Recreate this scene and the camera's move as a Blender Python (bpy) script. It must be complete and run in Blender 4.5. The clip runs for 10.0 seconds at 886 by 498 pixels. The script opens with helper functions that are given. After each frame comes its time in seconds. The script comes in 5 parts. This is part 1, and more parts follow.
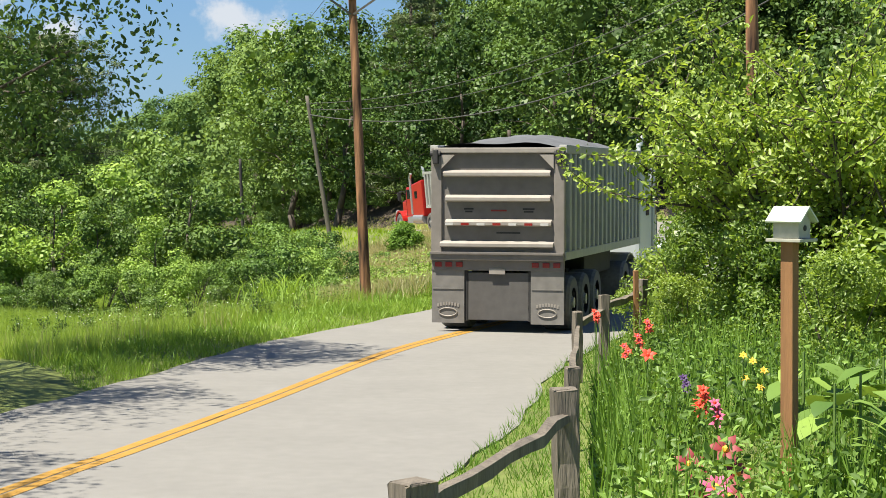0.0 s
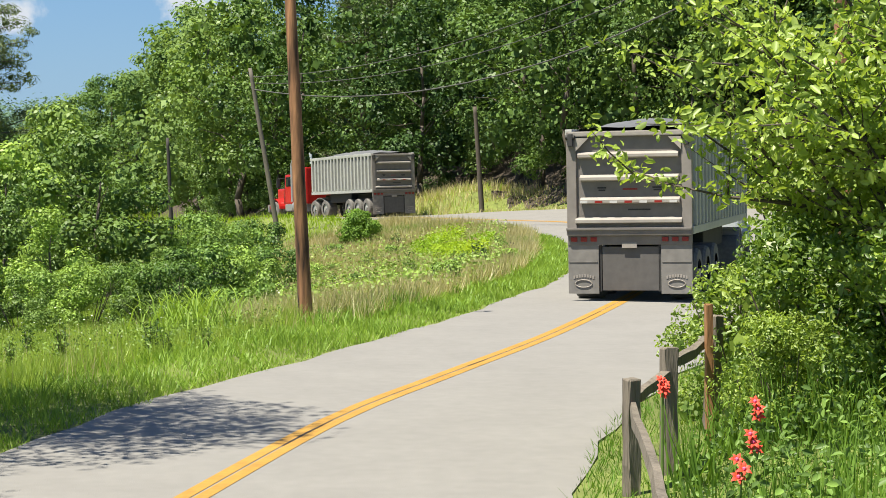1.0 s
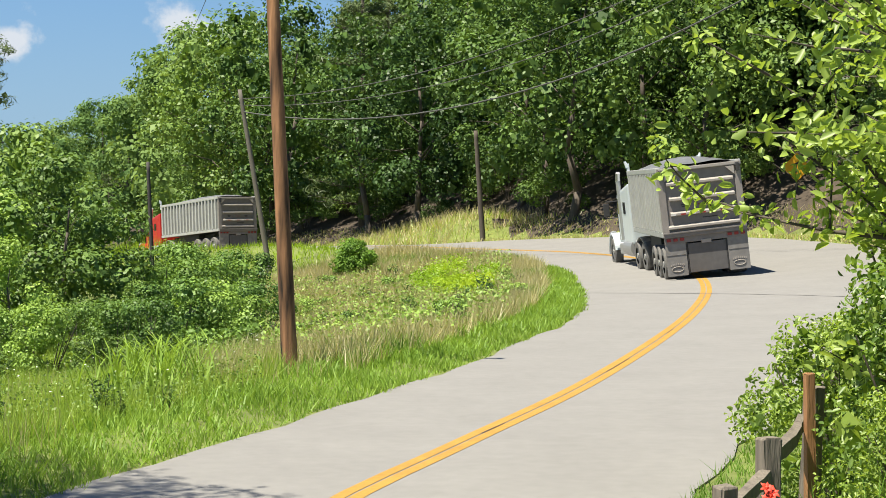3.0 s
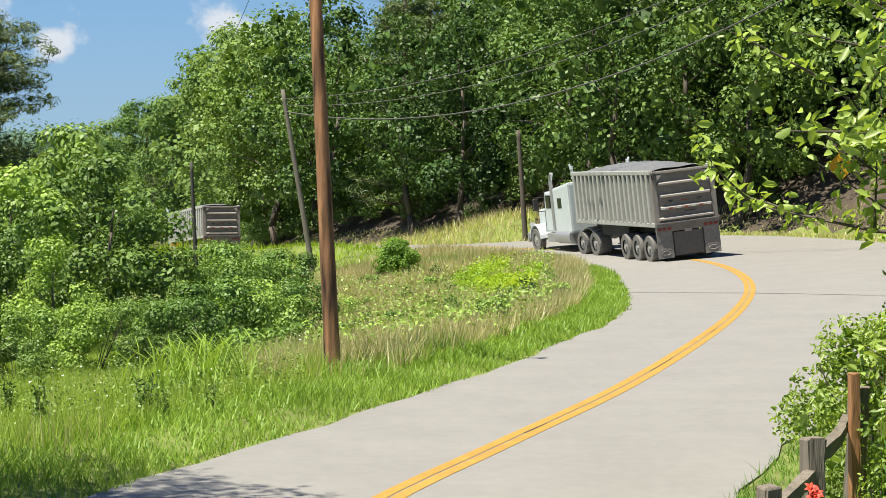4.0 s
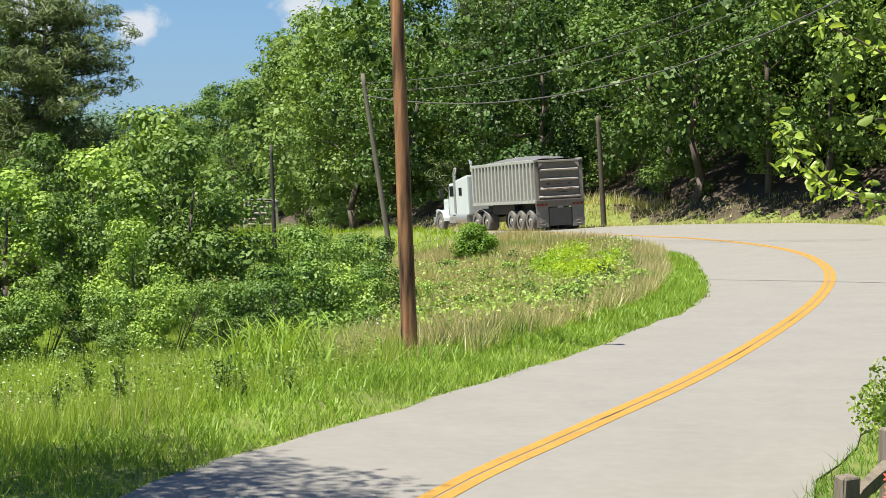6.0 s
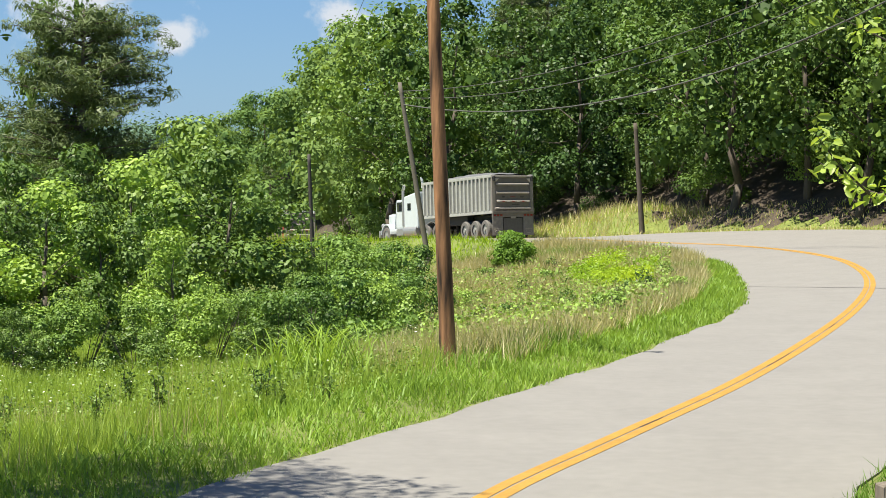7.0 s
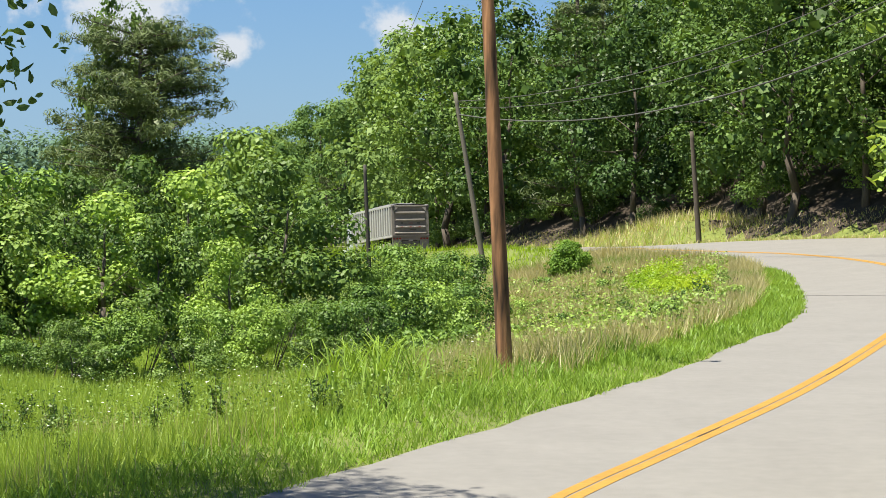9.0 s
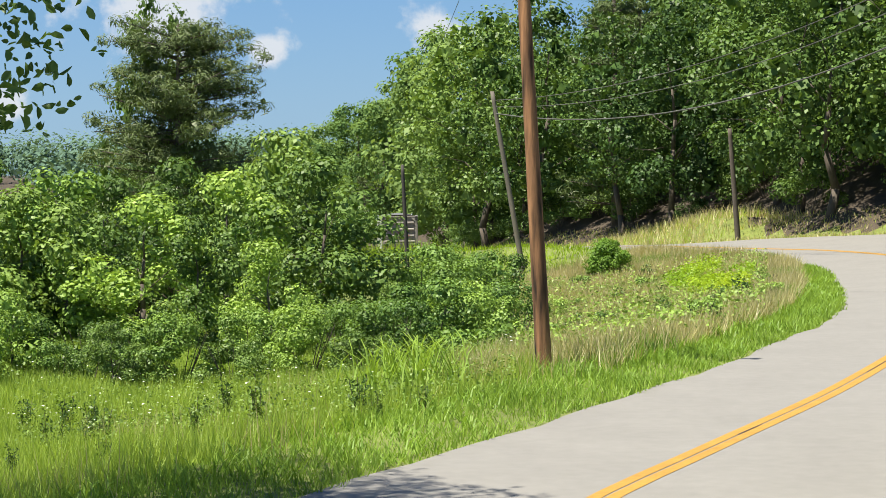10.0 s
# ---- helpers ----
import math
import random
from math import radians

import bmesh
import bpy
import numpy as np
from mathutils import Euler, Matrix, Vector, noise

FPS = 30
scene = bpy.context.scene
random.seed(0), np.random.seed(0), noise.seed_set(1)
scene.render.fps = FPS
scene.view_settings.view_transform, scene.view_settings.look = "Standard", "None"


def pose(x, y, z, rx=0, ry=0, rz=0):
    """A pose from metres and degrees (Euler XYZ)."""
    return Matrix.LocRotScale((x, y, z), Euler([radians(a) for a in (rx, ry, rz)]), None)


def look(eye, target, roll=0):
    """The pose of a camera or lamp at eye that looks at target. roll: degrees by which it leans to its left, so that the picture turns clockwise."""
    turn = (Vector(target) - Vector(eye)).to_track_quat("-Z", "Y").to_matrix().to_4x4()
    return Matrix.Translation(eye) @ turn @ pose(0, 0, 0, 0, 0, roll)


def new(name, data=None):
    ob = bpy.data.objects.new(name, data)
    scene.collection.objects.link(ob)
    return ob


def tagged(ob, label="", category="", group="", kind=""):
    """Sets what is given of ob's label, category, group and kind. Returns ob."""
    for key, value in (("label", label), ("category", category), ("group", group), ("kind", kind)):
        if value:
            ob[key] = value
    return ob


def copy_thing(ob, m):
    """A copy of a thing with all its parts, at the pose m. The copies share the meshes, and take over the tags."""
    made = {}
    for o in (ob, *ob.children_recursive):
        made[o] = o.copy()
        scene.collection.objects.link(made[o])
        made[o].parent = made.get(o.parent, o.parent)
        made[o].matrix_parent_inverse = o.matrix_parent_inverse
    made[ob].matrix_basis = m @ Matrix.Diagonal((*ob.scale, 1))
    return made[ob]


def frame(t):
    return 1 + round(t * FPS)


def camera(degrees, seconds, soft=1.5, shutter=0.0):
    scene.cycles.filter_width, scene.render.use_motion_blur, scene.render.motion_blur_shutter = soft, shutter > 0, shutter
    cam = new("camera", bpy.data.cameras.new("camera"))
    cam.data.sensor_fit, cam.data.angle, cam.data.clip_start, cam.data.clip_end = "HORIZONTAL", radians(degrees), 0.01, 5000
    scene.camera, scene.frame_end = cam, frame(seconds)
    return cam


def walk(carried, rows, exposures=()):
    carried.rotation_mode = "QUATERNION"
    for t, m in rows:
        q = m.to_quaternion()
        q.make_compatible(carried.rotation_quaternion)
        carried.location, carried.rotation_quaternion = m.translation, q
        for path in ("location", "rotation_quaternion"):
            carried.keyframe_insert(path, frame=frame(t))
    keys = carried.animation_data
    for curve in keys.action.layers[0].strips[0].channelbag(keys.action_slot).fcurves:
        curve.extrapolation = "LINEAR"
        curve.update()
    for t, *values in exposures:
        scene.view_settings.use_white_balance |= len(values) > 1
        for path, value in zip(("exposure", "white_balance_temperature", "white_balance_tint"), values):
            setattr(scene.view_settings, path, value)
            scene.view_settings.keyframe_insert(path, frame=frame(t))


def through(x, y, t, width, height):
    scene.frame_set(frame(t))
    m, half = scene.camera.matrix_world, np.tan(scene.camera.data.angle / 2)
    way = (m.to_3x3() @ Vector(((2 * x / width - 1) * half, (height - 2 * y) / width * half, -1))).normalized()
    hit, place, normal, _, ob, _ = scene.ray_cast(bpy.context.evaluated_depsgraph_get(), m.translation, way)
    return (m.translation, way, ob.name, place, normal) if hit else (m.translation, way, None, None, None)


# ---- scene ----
# ---------------------------------------------------------------- camera
cam = camera(26.0, 10.0, soft=0.8)
walk(cam, [
    (0, pose(0.000, -15.000, 2.930, 87.759, -0.05, -0.561)),
    (0.5, pose(0.000, -7.500, 2.906, 87.207, -0.02, -1.383)),
    (1, pose(0.000, -4.600, 2.925, 87.205, 0.016, -1.836)),
    (1.5, pose(0.000, 0.000, 2.880, 87.201, 0.100, -2.322)),
    (2, pose(0.000, 0.000, 2.880, 87.595, -0.010, -2.418)),
    (3.5, pose(0.000, 0.000, 2.880, 88.029, -0.058, -1.397)),
    (4, pose(0.000, 0.000, 2.880, 88.000, 0.011, -0.678)),
    (4.5, pose(0.000, 0.000, 2.880, 87.944, 0.000, 0.000)),
    (5, pose(0.000, 0.000, 2.880, 87.793, -0.128, 0.594)),
    (6.5, pose(0.000, 0.000, 2.880, 87.500, -0.393, 2.223)),
    (7, pose(0.000, 0.000, 2.880, 87.779, -0.128, 2.790)),
    (7.5, pose(0.000, 0.000, 2.880, 87.999, 0.067, 3.244)),
    (8, pose(0.000, 0.000, 2.880, 88.086, 0.099, 3.607)),
    (8.5, pose(0.000, 0.000, 2.880, 88.084, 0.040, 3.971)),
    (9, pose(0.000, 0.000, 2.880, 88.073, 0.169, 4.455)),
    (9.5, pose(0.000, 0.000, 2.880, 88.069, 0.427, 5.015)),
    (10, pose(0.000, 0.000, 2.880, 88.064, 0.647, 5.581)),
])

# ---------------------------------------------------------------- light
SUN = Vector((-0.46, -0.28, 1.22)).normalized()
world = bpy.data.worlds.new("sky")
scene.world = world
world.use_nodes = True
wn, wl = world.node_tree.nodes, world.node_tree.links
wn.clear()


def wnode(kind, **kw):
    n = wn.new(kind)
    for k, v in kw.items():
        n.inputs[k].default_value = v
    return n


def wmath(op, a, b=None):
    n = wn.new("ShaderNodeMath")
    n.operation = op
    for i, v in enumerate((a, b)):
        if v is None:
            continue
        if isinstance(v, (int, float)):
            n.inputs[i].default_value = v
        else:
            wl.new(v, n.inputs[i])
    return n.outputs[0]


sky = wn.new("ShaderNodeTexSky")
sky.sky_type, sky.sun_disc = "NISHITA", False
sky.sun_elevation = math.asin(SUN.z)
sky.sun_rotation = math.atan2(SUN.x, SUN.y)
sky.air_density, sky.dust_density, sky.ozone_density = 1.0, 0.6, 1.5
tc = wn.new("ShaderNodeTexCoord")
cl = wnode("ShaderNodeTexNoise", Scale=42.0, Detail=8.0, Roughness=0.6)
wl.new(tc.outputs["Generated"], cl.inputs["Vector"])
cover = None
# cumulus puffs: bearing, elevation (radians), half width, half height
for b, e, w, h in ((-0.245, 0.089, 0.046, 0.024), (-0.187, 0.071, 0.015, 0.009), (-0.098, 0.080, 0.022, 0.014),
                   (-0.19, 0.155, 0.07, 0.03), (-0.33, 0.045, 0.02, 0.008), (-0.30, 0.16, 0.05, 0.03), (-0.05, 0.16, 0.05, 0.02),
                   (0.6, 0.3, 0.2, 0.1), (-1.0, 0.35, 0.25, 0.1), (2.4, 0.4, 0.3, 0.12), (-2.3, 0.3, 0.3, 0.1)):
    d = Vector((math.sin(b) * math.cos(e), math.cos(b) * math.cos(e), math.sin(e)))
    sub = wn.new("ShaderNodeVectorMath")
    sub.operation = "SUBTRACT"
    wl.new(tc.outputs["Generated"], sub.inputs[0])
    sub.inputs[1].default_value = d
    mul = wn.new("ShaderNodeVectorMath")
    mul.operation = "MULTIPLY"
    wl.new(sub.outputs[0], mul.inputs[0])
    mul.inputs[1].default_value = (1 / w, 1 / w, 1 / h)
    ln = wn.new("ShaderNodeVectorMath")
    ln.operation = "LENGTH"
    wl.new(mul.outputs[0], ln.inputs[0])
    m = wmath("SUBTRACT", 1.0, ln.outputs["Value"])
    cover = m if cover is None else wmath("MAXIMUM", cover, m)
nz = wmath("MULTIPLY", wmath("SUBTRACT", cl.outputs["Fac"], 0.5), 3.4)
mask = wn.new("ShaderNodeMapRange")
mask.interpolation_type = "SMOOTHSTEP"
wl.new(wmath("ADD", wmath("MAXIMUM", cover, -1.0), nz), mask.inputs["Value"])
mask.inputs["From Min"].default_value, mask.inputs["From Max"].default_value = -0.25, 0.6
mask.inputs["To Max"].default_value = 0.85
gate = wmath("MULTIPLY", mask.outputs["Result"], wmath("GREATER_THAN", cover, -0.98))
mixc = wn.new("ShaderNodeMixRGB")
wl.new(gate, mixc.inputs["Fac"])
sep = wn.new("ShaderNodeSeparateXYZ")
wl.new(tc.outputs["Generated"], sep.inputs[0])
ramp = wn.new("ShaderNodeValToRGB")
ramp.color_ramp.elements[0].color, ramp.color_ramp.elements[1].color = (0.33, 0.65, 0.98, 1), (0.14, 0.43, 0.95, 1)
ramp.color_ramp.elements[1].position = 0.16
zen = ramp.color_ramp.elements.new(0.6)
zen.color = (0.06, 0.17, 0.50, 1)
wl.new(sep.outputs["Z"], ramp.inputs["Fac"])
air = wn.new("ShaderNodeVectorMath")
air.operation = "SCALE"
air.inputs["Scale"].default_value = 5.6
wl.new(ramp.outputs[0], air.inputs[0])
clear = wn.new("ShaderNodeMixRGB")
clear.inputs["Fac"].default_value = 0.75
wl.new(sky.outputs[0], clear.inputs["Color1"])
wl.new(air.outputs[0], clear.inputs["Color2"])
wl.new(clear.outputs[0], mixc.inputs["Color1"])
mixc.inputs["Color2"].default_value = (6.0, 6.2, 6.5, 1)
bg = wn.new("ShaderNodeBackground")
bg.inputs["Strength"].default_value = 0.064
wl.new(mixc.outputs[0], bg.inputs["Color"])
wout = wn.new("ShaderNodeOutputWorld")
wl.new(bg.outputs[0], wout.inputs["Surface"])

sun = new("sun", bpy.data.lights.new("sun", "SUN"))
sun.data.energy, sun.data.angle, sun.data.color = 5.0, radians(0.53), (1.0, 0.93, 0.79)
sun.matrix_world = look(SUN * 200, (0, 0, 0))
scene.view_settings.exposure = 1.06

# ---------------------------------------------------------------- materials


def mat(name, colour, rough=0.6, metal=0.0, vary=0.25, scale=8.0, bump=0.0, bscale=60.0, island=0.0, grain=None):
    """A principled surface with broad stains, fine grain and relief."""
    m = bpy.data.materials.new(name)
    m.use_nodes = True
    n, l = m.node_tree.nodes, m.node_tree.links
    b = n["Principled BSDF"]
    b.inputs["Roughness"].default_value, b.inputs["Metallic"].default_value = rough, metal
    co = n.new("ShaderNodeTexCoord")
    mp = n.new("ShaderNodeMapping")
    mp.inputs["Scale"].default_value = grain or (1, 1, 1)
    l.new(co.outputs["Object"], mp.inputs["Vector"])
    big, fine = n.new("ShaderNodeTexNoise"), n.new("ShaderNodeTexNoise")
    big.inputs["Scale"].default_value, big.inputs["Detail"].default_value = scale * 0.15, 4
    fine.inputs["Scale"].default_value, fine.inputs["Detail"].default_value = scale, 6
    l.new(mp.outputs[0], big.inputs["Vector"])
    l.new(mp.outputs[0], fine.inputs["Vector"])
    add = n.new("ShaderNodeMath")
    add.operation = "ADD"
    l.new(big.outputs["Fac"], add.inputs[0])
    l.new(fine.outputs["Fac"], add.inputs[1])
    v = n.new("ShaderNodeMapRange")
    v.inputs["From Min"].default_value, v.inputs["From Max"].default_value = 0.6, 1.4
    v.inputs["To Min"].default_value, v.inputs["To Max"].default_value = 1 - vary, 1 + vary
    l.new(add.outputs[0], v.inputs["Value"])
    fac = v.outputs["Result"]
    if island:
        g = n.new("ShaderNodeNewGeometry")
        r = n.new("ShaderNodeMapRange")
        r.inputs["To Min"].default_value, r.inputs["To Max"].default_value = 1 - island, 1 + island
        l.new(g.outputs["Random Per Island"], r.inputs["Value"])
        mm = n.new("ShaderNodeMath")
        mm.operation = "MULTIPLY"
        l.new(fac, mm.inputs[0])
        l.new(r.outputs["Result"], mm.inputs[1])
        fac = mm.outputs[0]
    s = n.new("ShaderNodeVectorMath")
    s.operation = "SCALE"
    s.inputs[0].default_value = colour
    l.new(fac, s.inputs["Scale"])
    l.new(s.outputs[0], b.inputs["Base Color"])
    if bump:
        bn, bp = n.new("ShaderNodeTexNoise"), n.new("ShaderNodeBump")
        bn.inputs["Scale"].default_value, bn.inputs["Detail"].default_value = bscale, 5
        bp.inputs["Strength"].default_value, bp.inputs["Distance"].default_value = bump, 0.02
        l.new(mp.outputs[0], bn.inputs["Vector"])
        l.new(bn.outputs["Fac"], bp.inputs["Height"])
        l.new(bp.outputs[0], b.inputs["Normal"])
    return m


def leaf_mat(name, dark, light, through=0.22, gloss=0.02):
    """Leaves: light passes through them, each one has its own green."""
    m = bpy.data.materials.new(name)
    m.use_nodes = True
    n, l = m.node_tree.nodes, m.node_tree.links
    n.clear()
    g, oi = n.new("ShaderNodeNewGeometry"), n.new("ShaderNodeObjectInfo")
    co = n.new("ShaderNodeTexCoord")
    nz = n.new("ShaderNodeTexNoise")
    nz.inputs["Scale"].default_value, nz.inputs["Detail"].default_value = 0.6, 3
    l.new(co.outputs["Object"], nz.inputs["Vector"])
    a1 = n.new("ShaderNodeMath")
    a1.operation = "MULTIPLY_ADD"
    l.new(g.outputs["Random Per Island"], a1.inputs[0])
    a1.inputs[1].default_value = 0.45
    l.new(nz.outputs["Fac"], a1.inputs[2])
    a2 = n.new("ShaderNodeMath")
    a2.operation = "MULTIPLY_ADD"
    l.new(oi.outputs["Random"], a2.inputs[0])
    a2.inputs[1].default_value = 0.6
    l.new(a1.outputs[0], a2.inputs[2])
    f = n.new("ShaderNodeMapRange")
    f.inputs["From Min"].default_value, f.inputs["From Max"].default_value = 0.45, 1.6
    l.new(a2.outputs[0], f.inputs["Value"])
    mx = n.new("ShaderNodeMixRGB")
    mx.inputs["Color1"].default_value, mx.inputs["Color2"].default_value = (*dark, 1), (*light, 1)
    l.new(f.outputs["Result"], mx.inputs["Fac"])
    hue, turn = n.new("ShaderNodeHueSaturation"), n.new("ShaderNodeMapRange")
    turn.inputs["To Min"].default_value, turn.inputs["To Max"].default_value = 0.507, 0.491
    l.new(oi.outputs["Random"], turn.inputs["Value"])
    l.new(turn.outputs["Result"], hue.inputs["Hue"])
    l.new(mx.outputs[0], hue.inputs["Color"])
    mx = hue
    df, tr, gl = n.new("ShaderNodeBsdfDiffuse"), n.new("ShaderNodeBsdfTranslucent"), n.new("ShaderNodeBsdfGlossy")
    l.new(mx.outputs[0], df.inputs["Color"])
    warm = n.new("ShaderNodeMixRGB")
    warm.blend_type = "MULTIPLY"
    warm.inputs["Fac"].default_value = 1.0
    warm.inputs["Color2"].default_value = (1.35, 1.3, 0.6, 1)
    l.new(mx.outputs[0], warm.inputs["Color1"])
    l.new(warm.outputs[0], tr.inputs["Color"])
    gl.inputs["Roughness"].default_value = 0.45
    m1, m2, out = n.new("ShaderNodeMixShader"), n.new("ShaderNodeMixShader"), n.new("ShaderNodeOutputMaterial")
    m1.inputs[0].default_value, m2.inputs[0].default_value = through, gloss
    l.new(df.outputs[0], m1.inputs[1])
    l.new(tr.outputs[0], m1.inputs[2])
    l.new(m1.outputs[0], m2.inputs[1])
    l.new(gl.outputs[0], m2.inputs[2])
    l.new(m2.outputs[0], out.inputs["Surface"])
    return m


M_ASPHALT = mat("asphalt", (0.206, 0.200, 0.186), 0.9, vary=0.10, scale=5, bump=0.25, bscale=90)
M_YELLOW = mat("road_paint", (0.37, 0.203, 0.030), 0.7, vary=0.22, scale=14)
M_CRACK = mat("tar_seam", (0.05, 0.045, 0.04), 0.8, vary=0.3)
M_CROSS_LINE = mat("dark_cross_line", (0.13, 0.125, 0.12), 0.85, vary=0.3)
M_SOIL = mat("grassy_soil", (0.13, 0.16, 0.035), 0.95, vary=0.5, scale=3, bump=0.5, bscale=20)
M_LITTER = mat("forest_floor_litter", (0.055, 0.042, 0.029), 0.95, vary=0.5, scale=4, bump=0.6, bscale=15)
M_BARK = mat("bark", (0.085, 0.07, 0.055), 0.9, vary=0.4, scale=12, bump=0.6, bscale=25, grain=(1, 1, 0.2))
M_POLE = mat("treated_pole_wood", (0.185, 0.092, 0.045), 0.85, vary=2.2, scale=8, bump=0.4, bscale=40, grain=(1, 1, 0.12))
M_GREYPOLE = mat("weathered_pole_wood", (0.15, 0.135, 0.11), 0.9, vary=0.3, scale=9, bump=0.4, grain=(1, 1, 0.12))
M_FENCE = mat("weathered_fence_wood", (0.165, 0.142, 0.113), 0.92, vary=0.5, scale=26, bump=0.8, bscale=60, grain=(1, 1, 0.1))
M_POST = mat("cedar_post", (0.29, 0.145, 0.06), 0.8, vary=0.25, scale=20, bump=0.4, grain=(1, 1, 0.1))
M_CABLE = mat("cable_sheath", (0.09, 0.09, 0.085), 0.6, vary=0.1)
L_BROAD = leaf_mat("broad_leaves", (0.028, 0.06, 0.018), (0.235, 0.37, 0.085))
L_DARK = leaf_mat("dark_leaves", (0.017, 0.04, 0.014), (0.15, 0.26, 0.062))
L_PINE = leaf_mat("pine_needles", (0.045, 0.07, 0.03), (0.155, 0.21, 0.082), 0.2)
L_SHRUB = leaf_mat("shrub_leaves", (0.045, 0.095, 0.025), (0.33, 0.51, 0.105))
L_APPLE = leaf_mat("apple_leaves", (0.075, 0.14, 0.026), (0.41, 0.56, 0.11), 0.42, 0.04)
L_GRASS = leaf_mat("grass_blades", (0.10, 0.19, 0.03), (0.30, 0.46, 0.08), 0.35, 0.012)
L_MEADOW = leaf_mat("meadow_blades", (0.20, 0.30, 0.042), (0.45, 0.58, 0.10), 0.35, 0.04)
L_TAN = leaf_mat("dry_grass", (0.33, 0.30, 0.14), (0.62, 0.56, 0.31), 0.35, 0.04)
L_LIME = leaf_mat("lime_weeds", (0.17, 0.28, 0.02), (0.38, 0.54, 0.04), 0.40, 0.02)
# distance haze is put into these paler leaf greens, bluest in the second
L_FAR = leaf_mat("far_hazed_leaves", (0.065, 0.125, 0.045), (0.22, 0.33, 0.11), 0.3, 0.0)
L_HAZE = leaf_mat("distant_hazed_leaves", (0.09, 0.16, 0.125), (0.17, 0.26, 0.18), 0.2, 0.0)

# ---------------------------------------------------------------- mesh helpers


def part(name, bm, material, parent=None, label=""):
    me = bpy.data.meshes.new(name)
    bm.to_mesh(me)
    bm.free()
    me.materials.append(material)
    ob = new(name, me)
    ob.parent = parent
    return tagged(ob, label) if label else ob


def box(bm, sx, sy, sz, at=(0, 0, 0), bevel=0.0, rot=(0, 0, 0)):
    m = pose(*at, *rot) @ Matrix.Diagonal((sx, sy, sz, 1))
    r = bmesh.ops.create_cube(bm, size=1, matrix=m)
    if bevel:
        es = list({e for v in r["verts"] for e in v.link_edges})
        bmesh.ops.bevel(bm, geom=es, offset=bevel, segments=2, affect="EDGES", profile=0.7)
    return r["verts"]


def cyl(bm, r1, r2, a, b, seg=12):
    a, b = Vector(a), Vector(b)
    d = b - a
    m = Matrix.Translation((a + b) / 2) @ d.to_track_quat("Z", "Y").to_matrix().to_4x4()
    return bmesh.ops.create_cone(bm, cap_ends=True, segments=seg, radius1=r1, radius2=r2, depth=d.length, matrix=m)["verts"]


def smooth(ob):
    for p in ob.data.polygons:
        p.use_smooth = True
    return ob


def quads(name, verts, material, parent=None):
    """A mesh of loose four-cornered leaves or blades from an array n x 4 x 3."""
    n = len(verts)
    me = bpy.data.meshes.new(name)
    me.vertices.add(4 * n)
    me.vertices.foreach_set("co", verts.astype(np.float32).ravel())
    me.loops.add(4 * n)
    me.loops.foreach_set("vertex_index", np.arange(4 * n, dtype=np.int32))
    me.polygons.add(n)
    me.polygons.foreach_set("loop_start", np.arange(0, 4 * n, 4, dtype=np.int32))
    me.update(calc_edges=True)
    me.materials.append(material)
    if name is None:
        return me
    ob = new(name, me)
    ob.parent = parent
    return ob


def spikes(name, verts, material):
    """A mesh of loose three-cornered blades from an array n x 3 x 3."""
    n = len(verts)
    me = bpy.data.meshes.new(name)
    me.vertices.add(3 * n)
    me.vertices.foreach_set("co", verts.astype(np.float32).ravel())
    me.loops.add(3 * n)
    me.loops.foreach_set("vertex_index", np.arange(3 * n, dtype=np.int32))
    me.polygons.add(n)
    me.polygons.foreach_set("loop_start", np.arange(0, 3 * n, 3, dtype=np.int32))
    me.update(calc_edges=True)
    me.materials.append(material)
    return new(name, me)


RNG = np.random.default_rng(7)


def unit(n):
    v = RNG.normal(size=(n, 3))
    return v / np.linalg.norm(v, axis=1, keepdims=True)


def leaf_cards(pos, size, up=0.5, narrow=0.62, out=None):
    """Pointed, slightly folded leaves at pos, sizes spread round size."""
    n = len(pos)
    nrm = unit(n) * 0.75 + np.array((0, 0, up)) + (0 if out is None else out * 1.2)
    nrm /= np.linalg.norm(nrm, axis=1, keepdims=True)
    a = np.cross(nrm, unit(n))
    a /= np.linalg.norm(a, axis=1, keepdims=True)
    b = np.cross(nrm, a)
    s = (size * RNG.uniform(0.6, 1.4, n))[:, None]
    fold = nrm * s * 0.12
    return np.stack([pos - a * s * 0.5, pos + b * s * 0.5 * narrow + fold, pos + a * s * 0.5, pos - b * s * 0.5 * narrow + fold], 1)


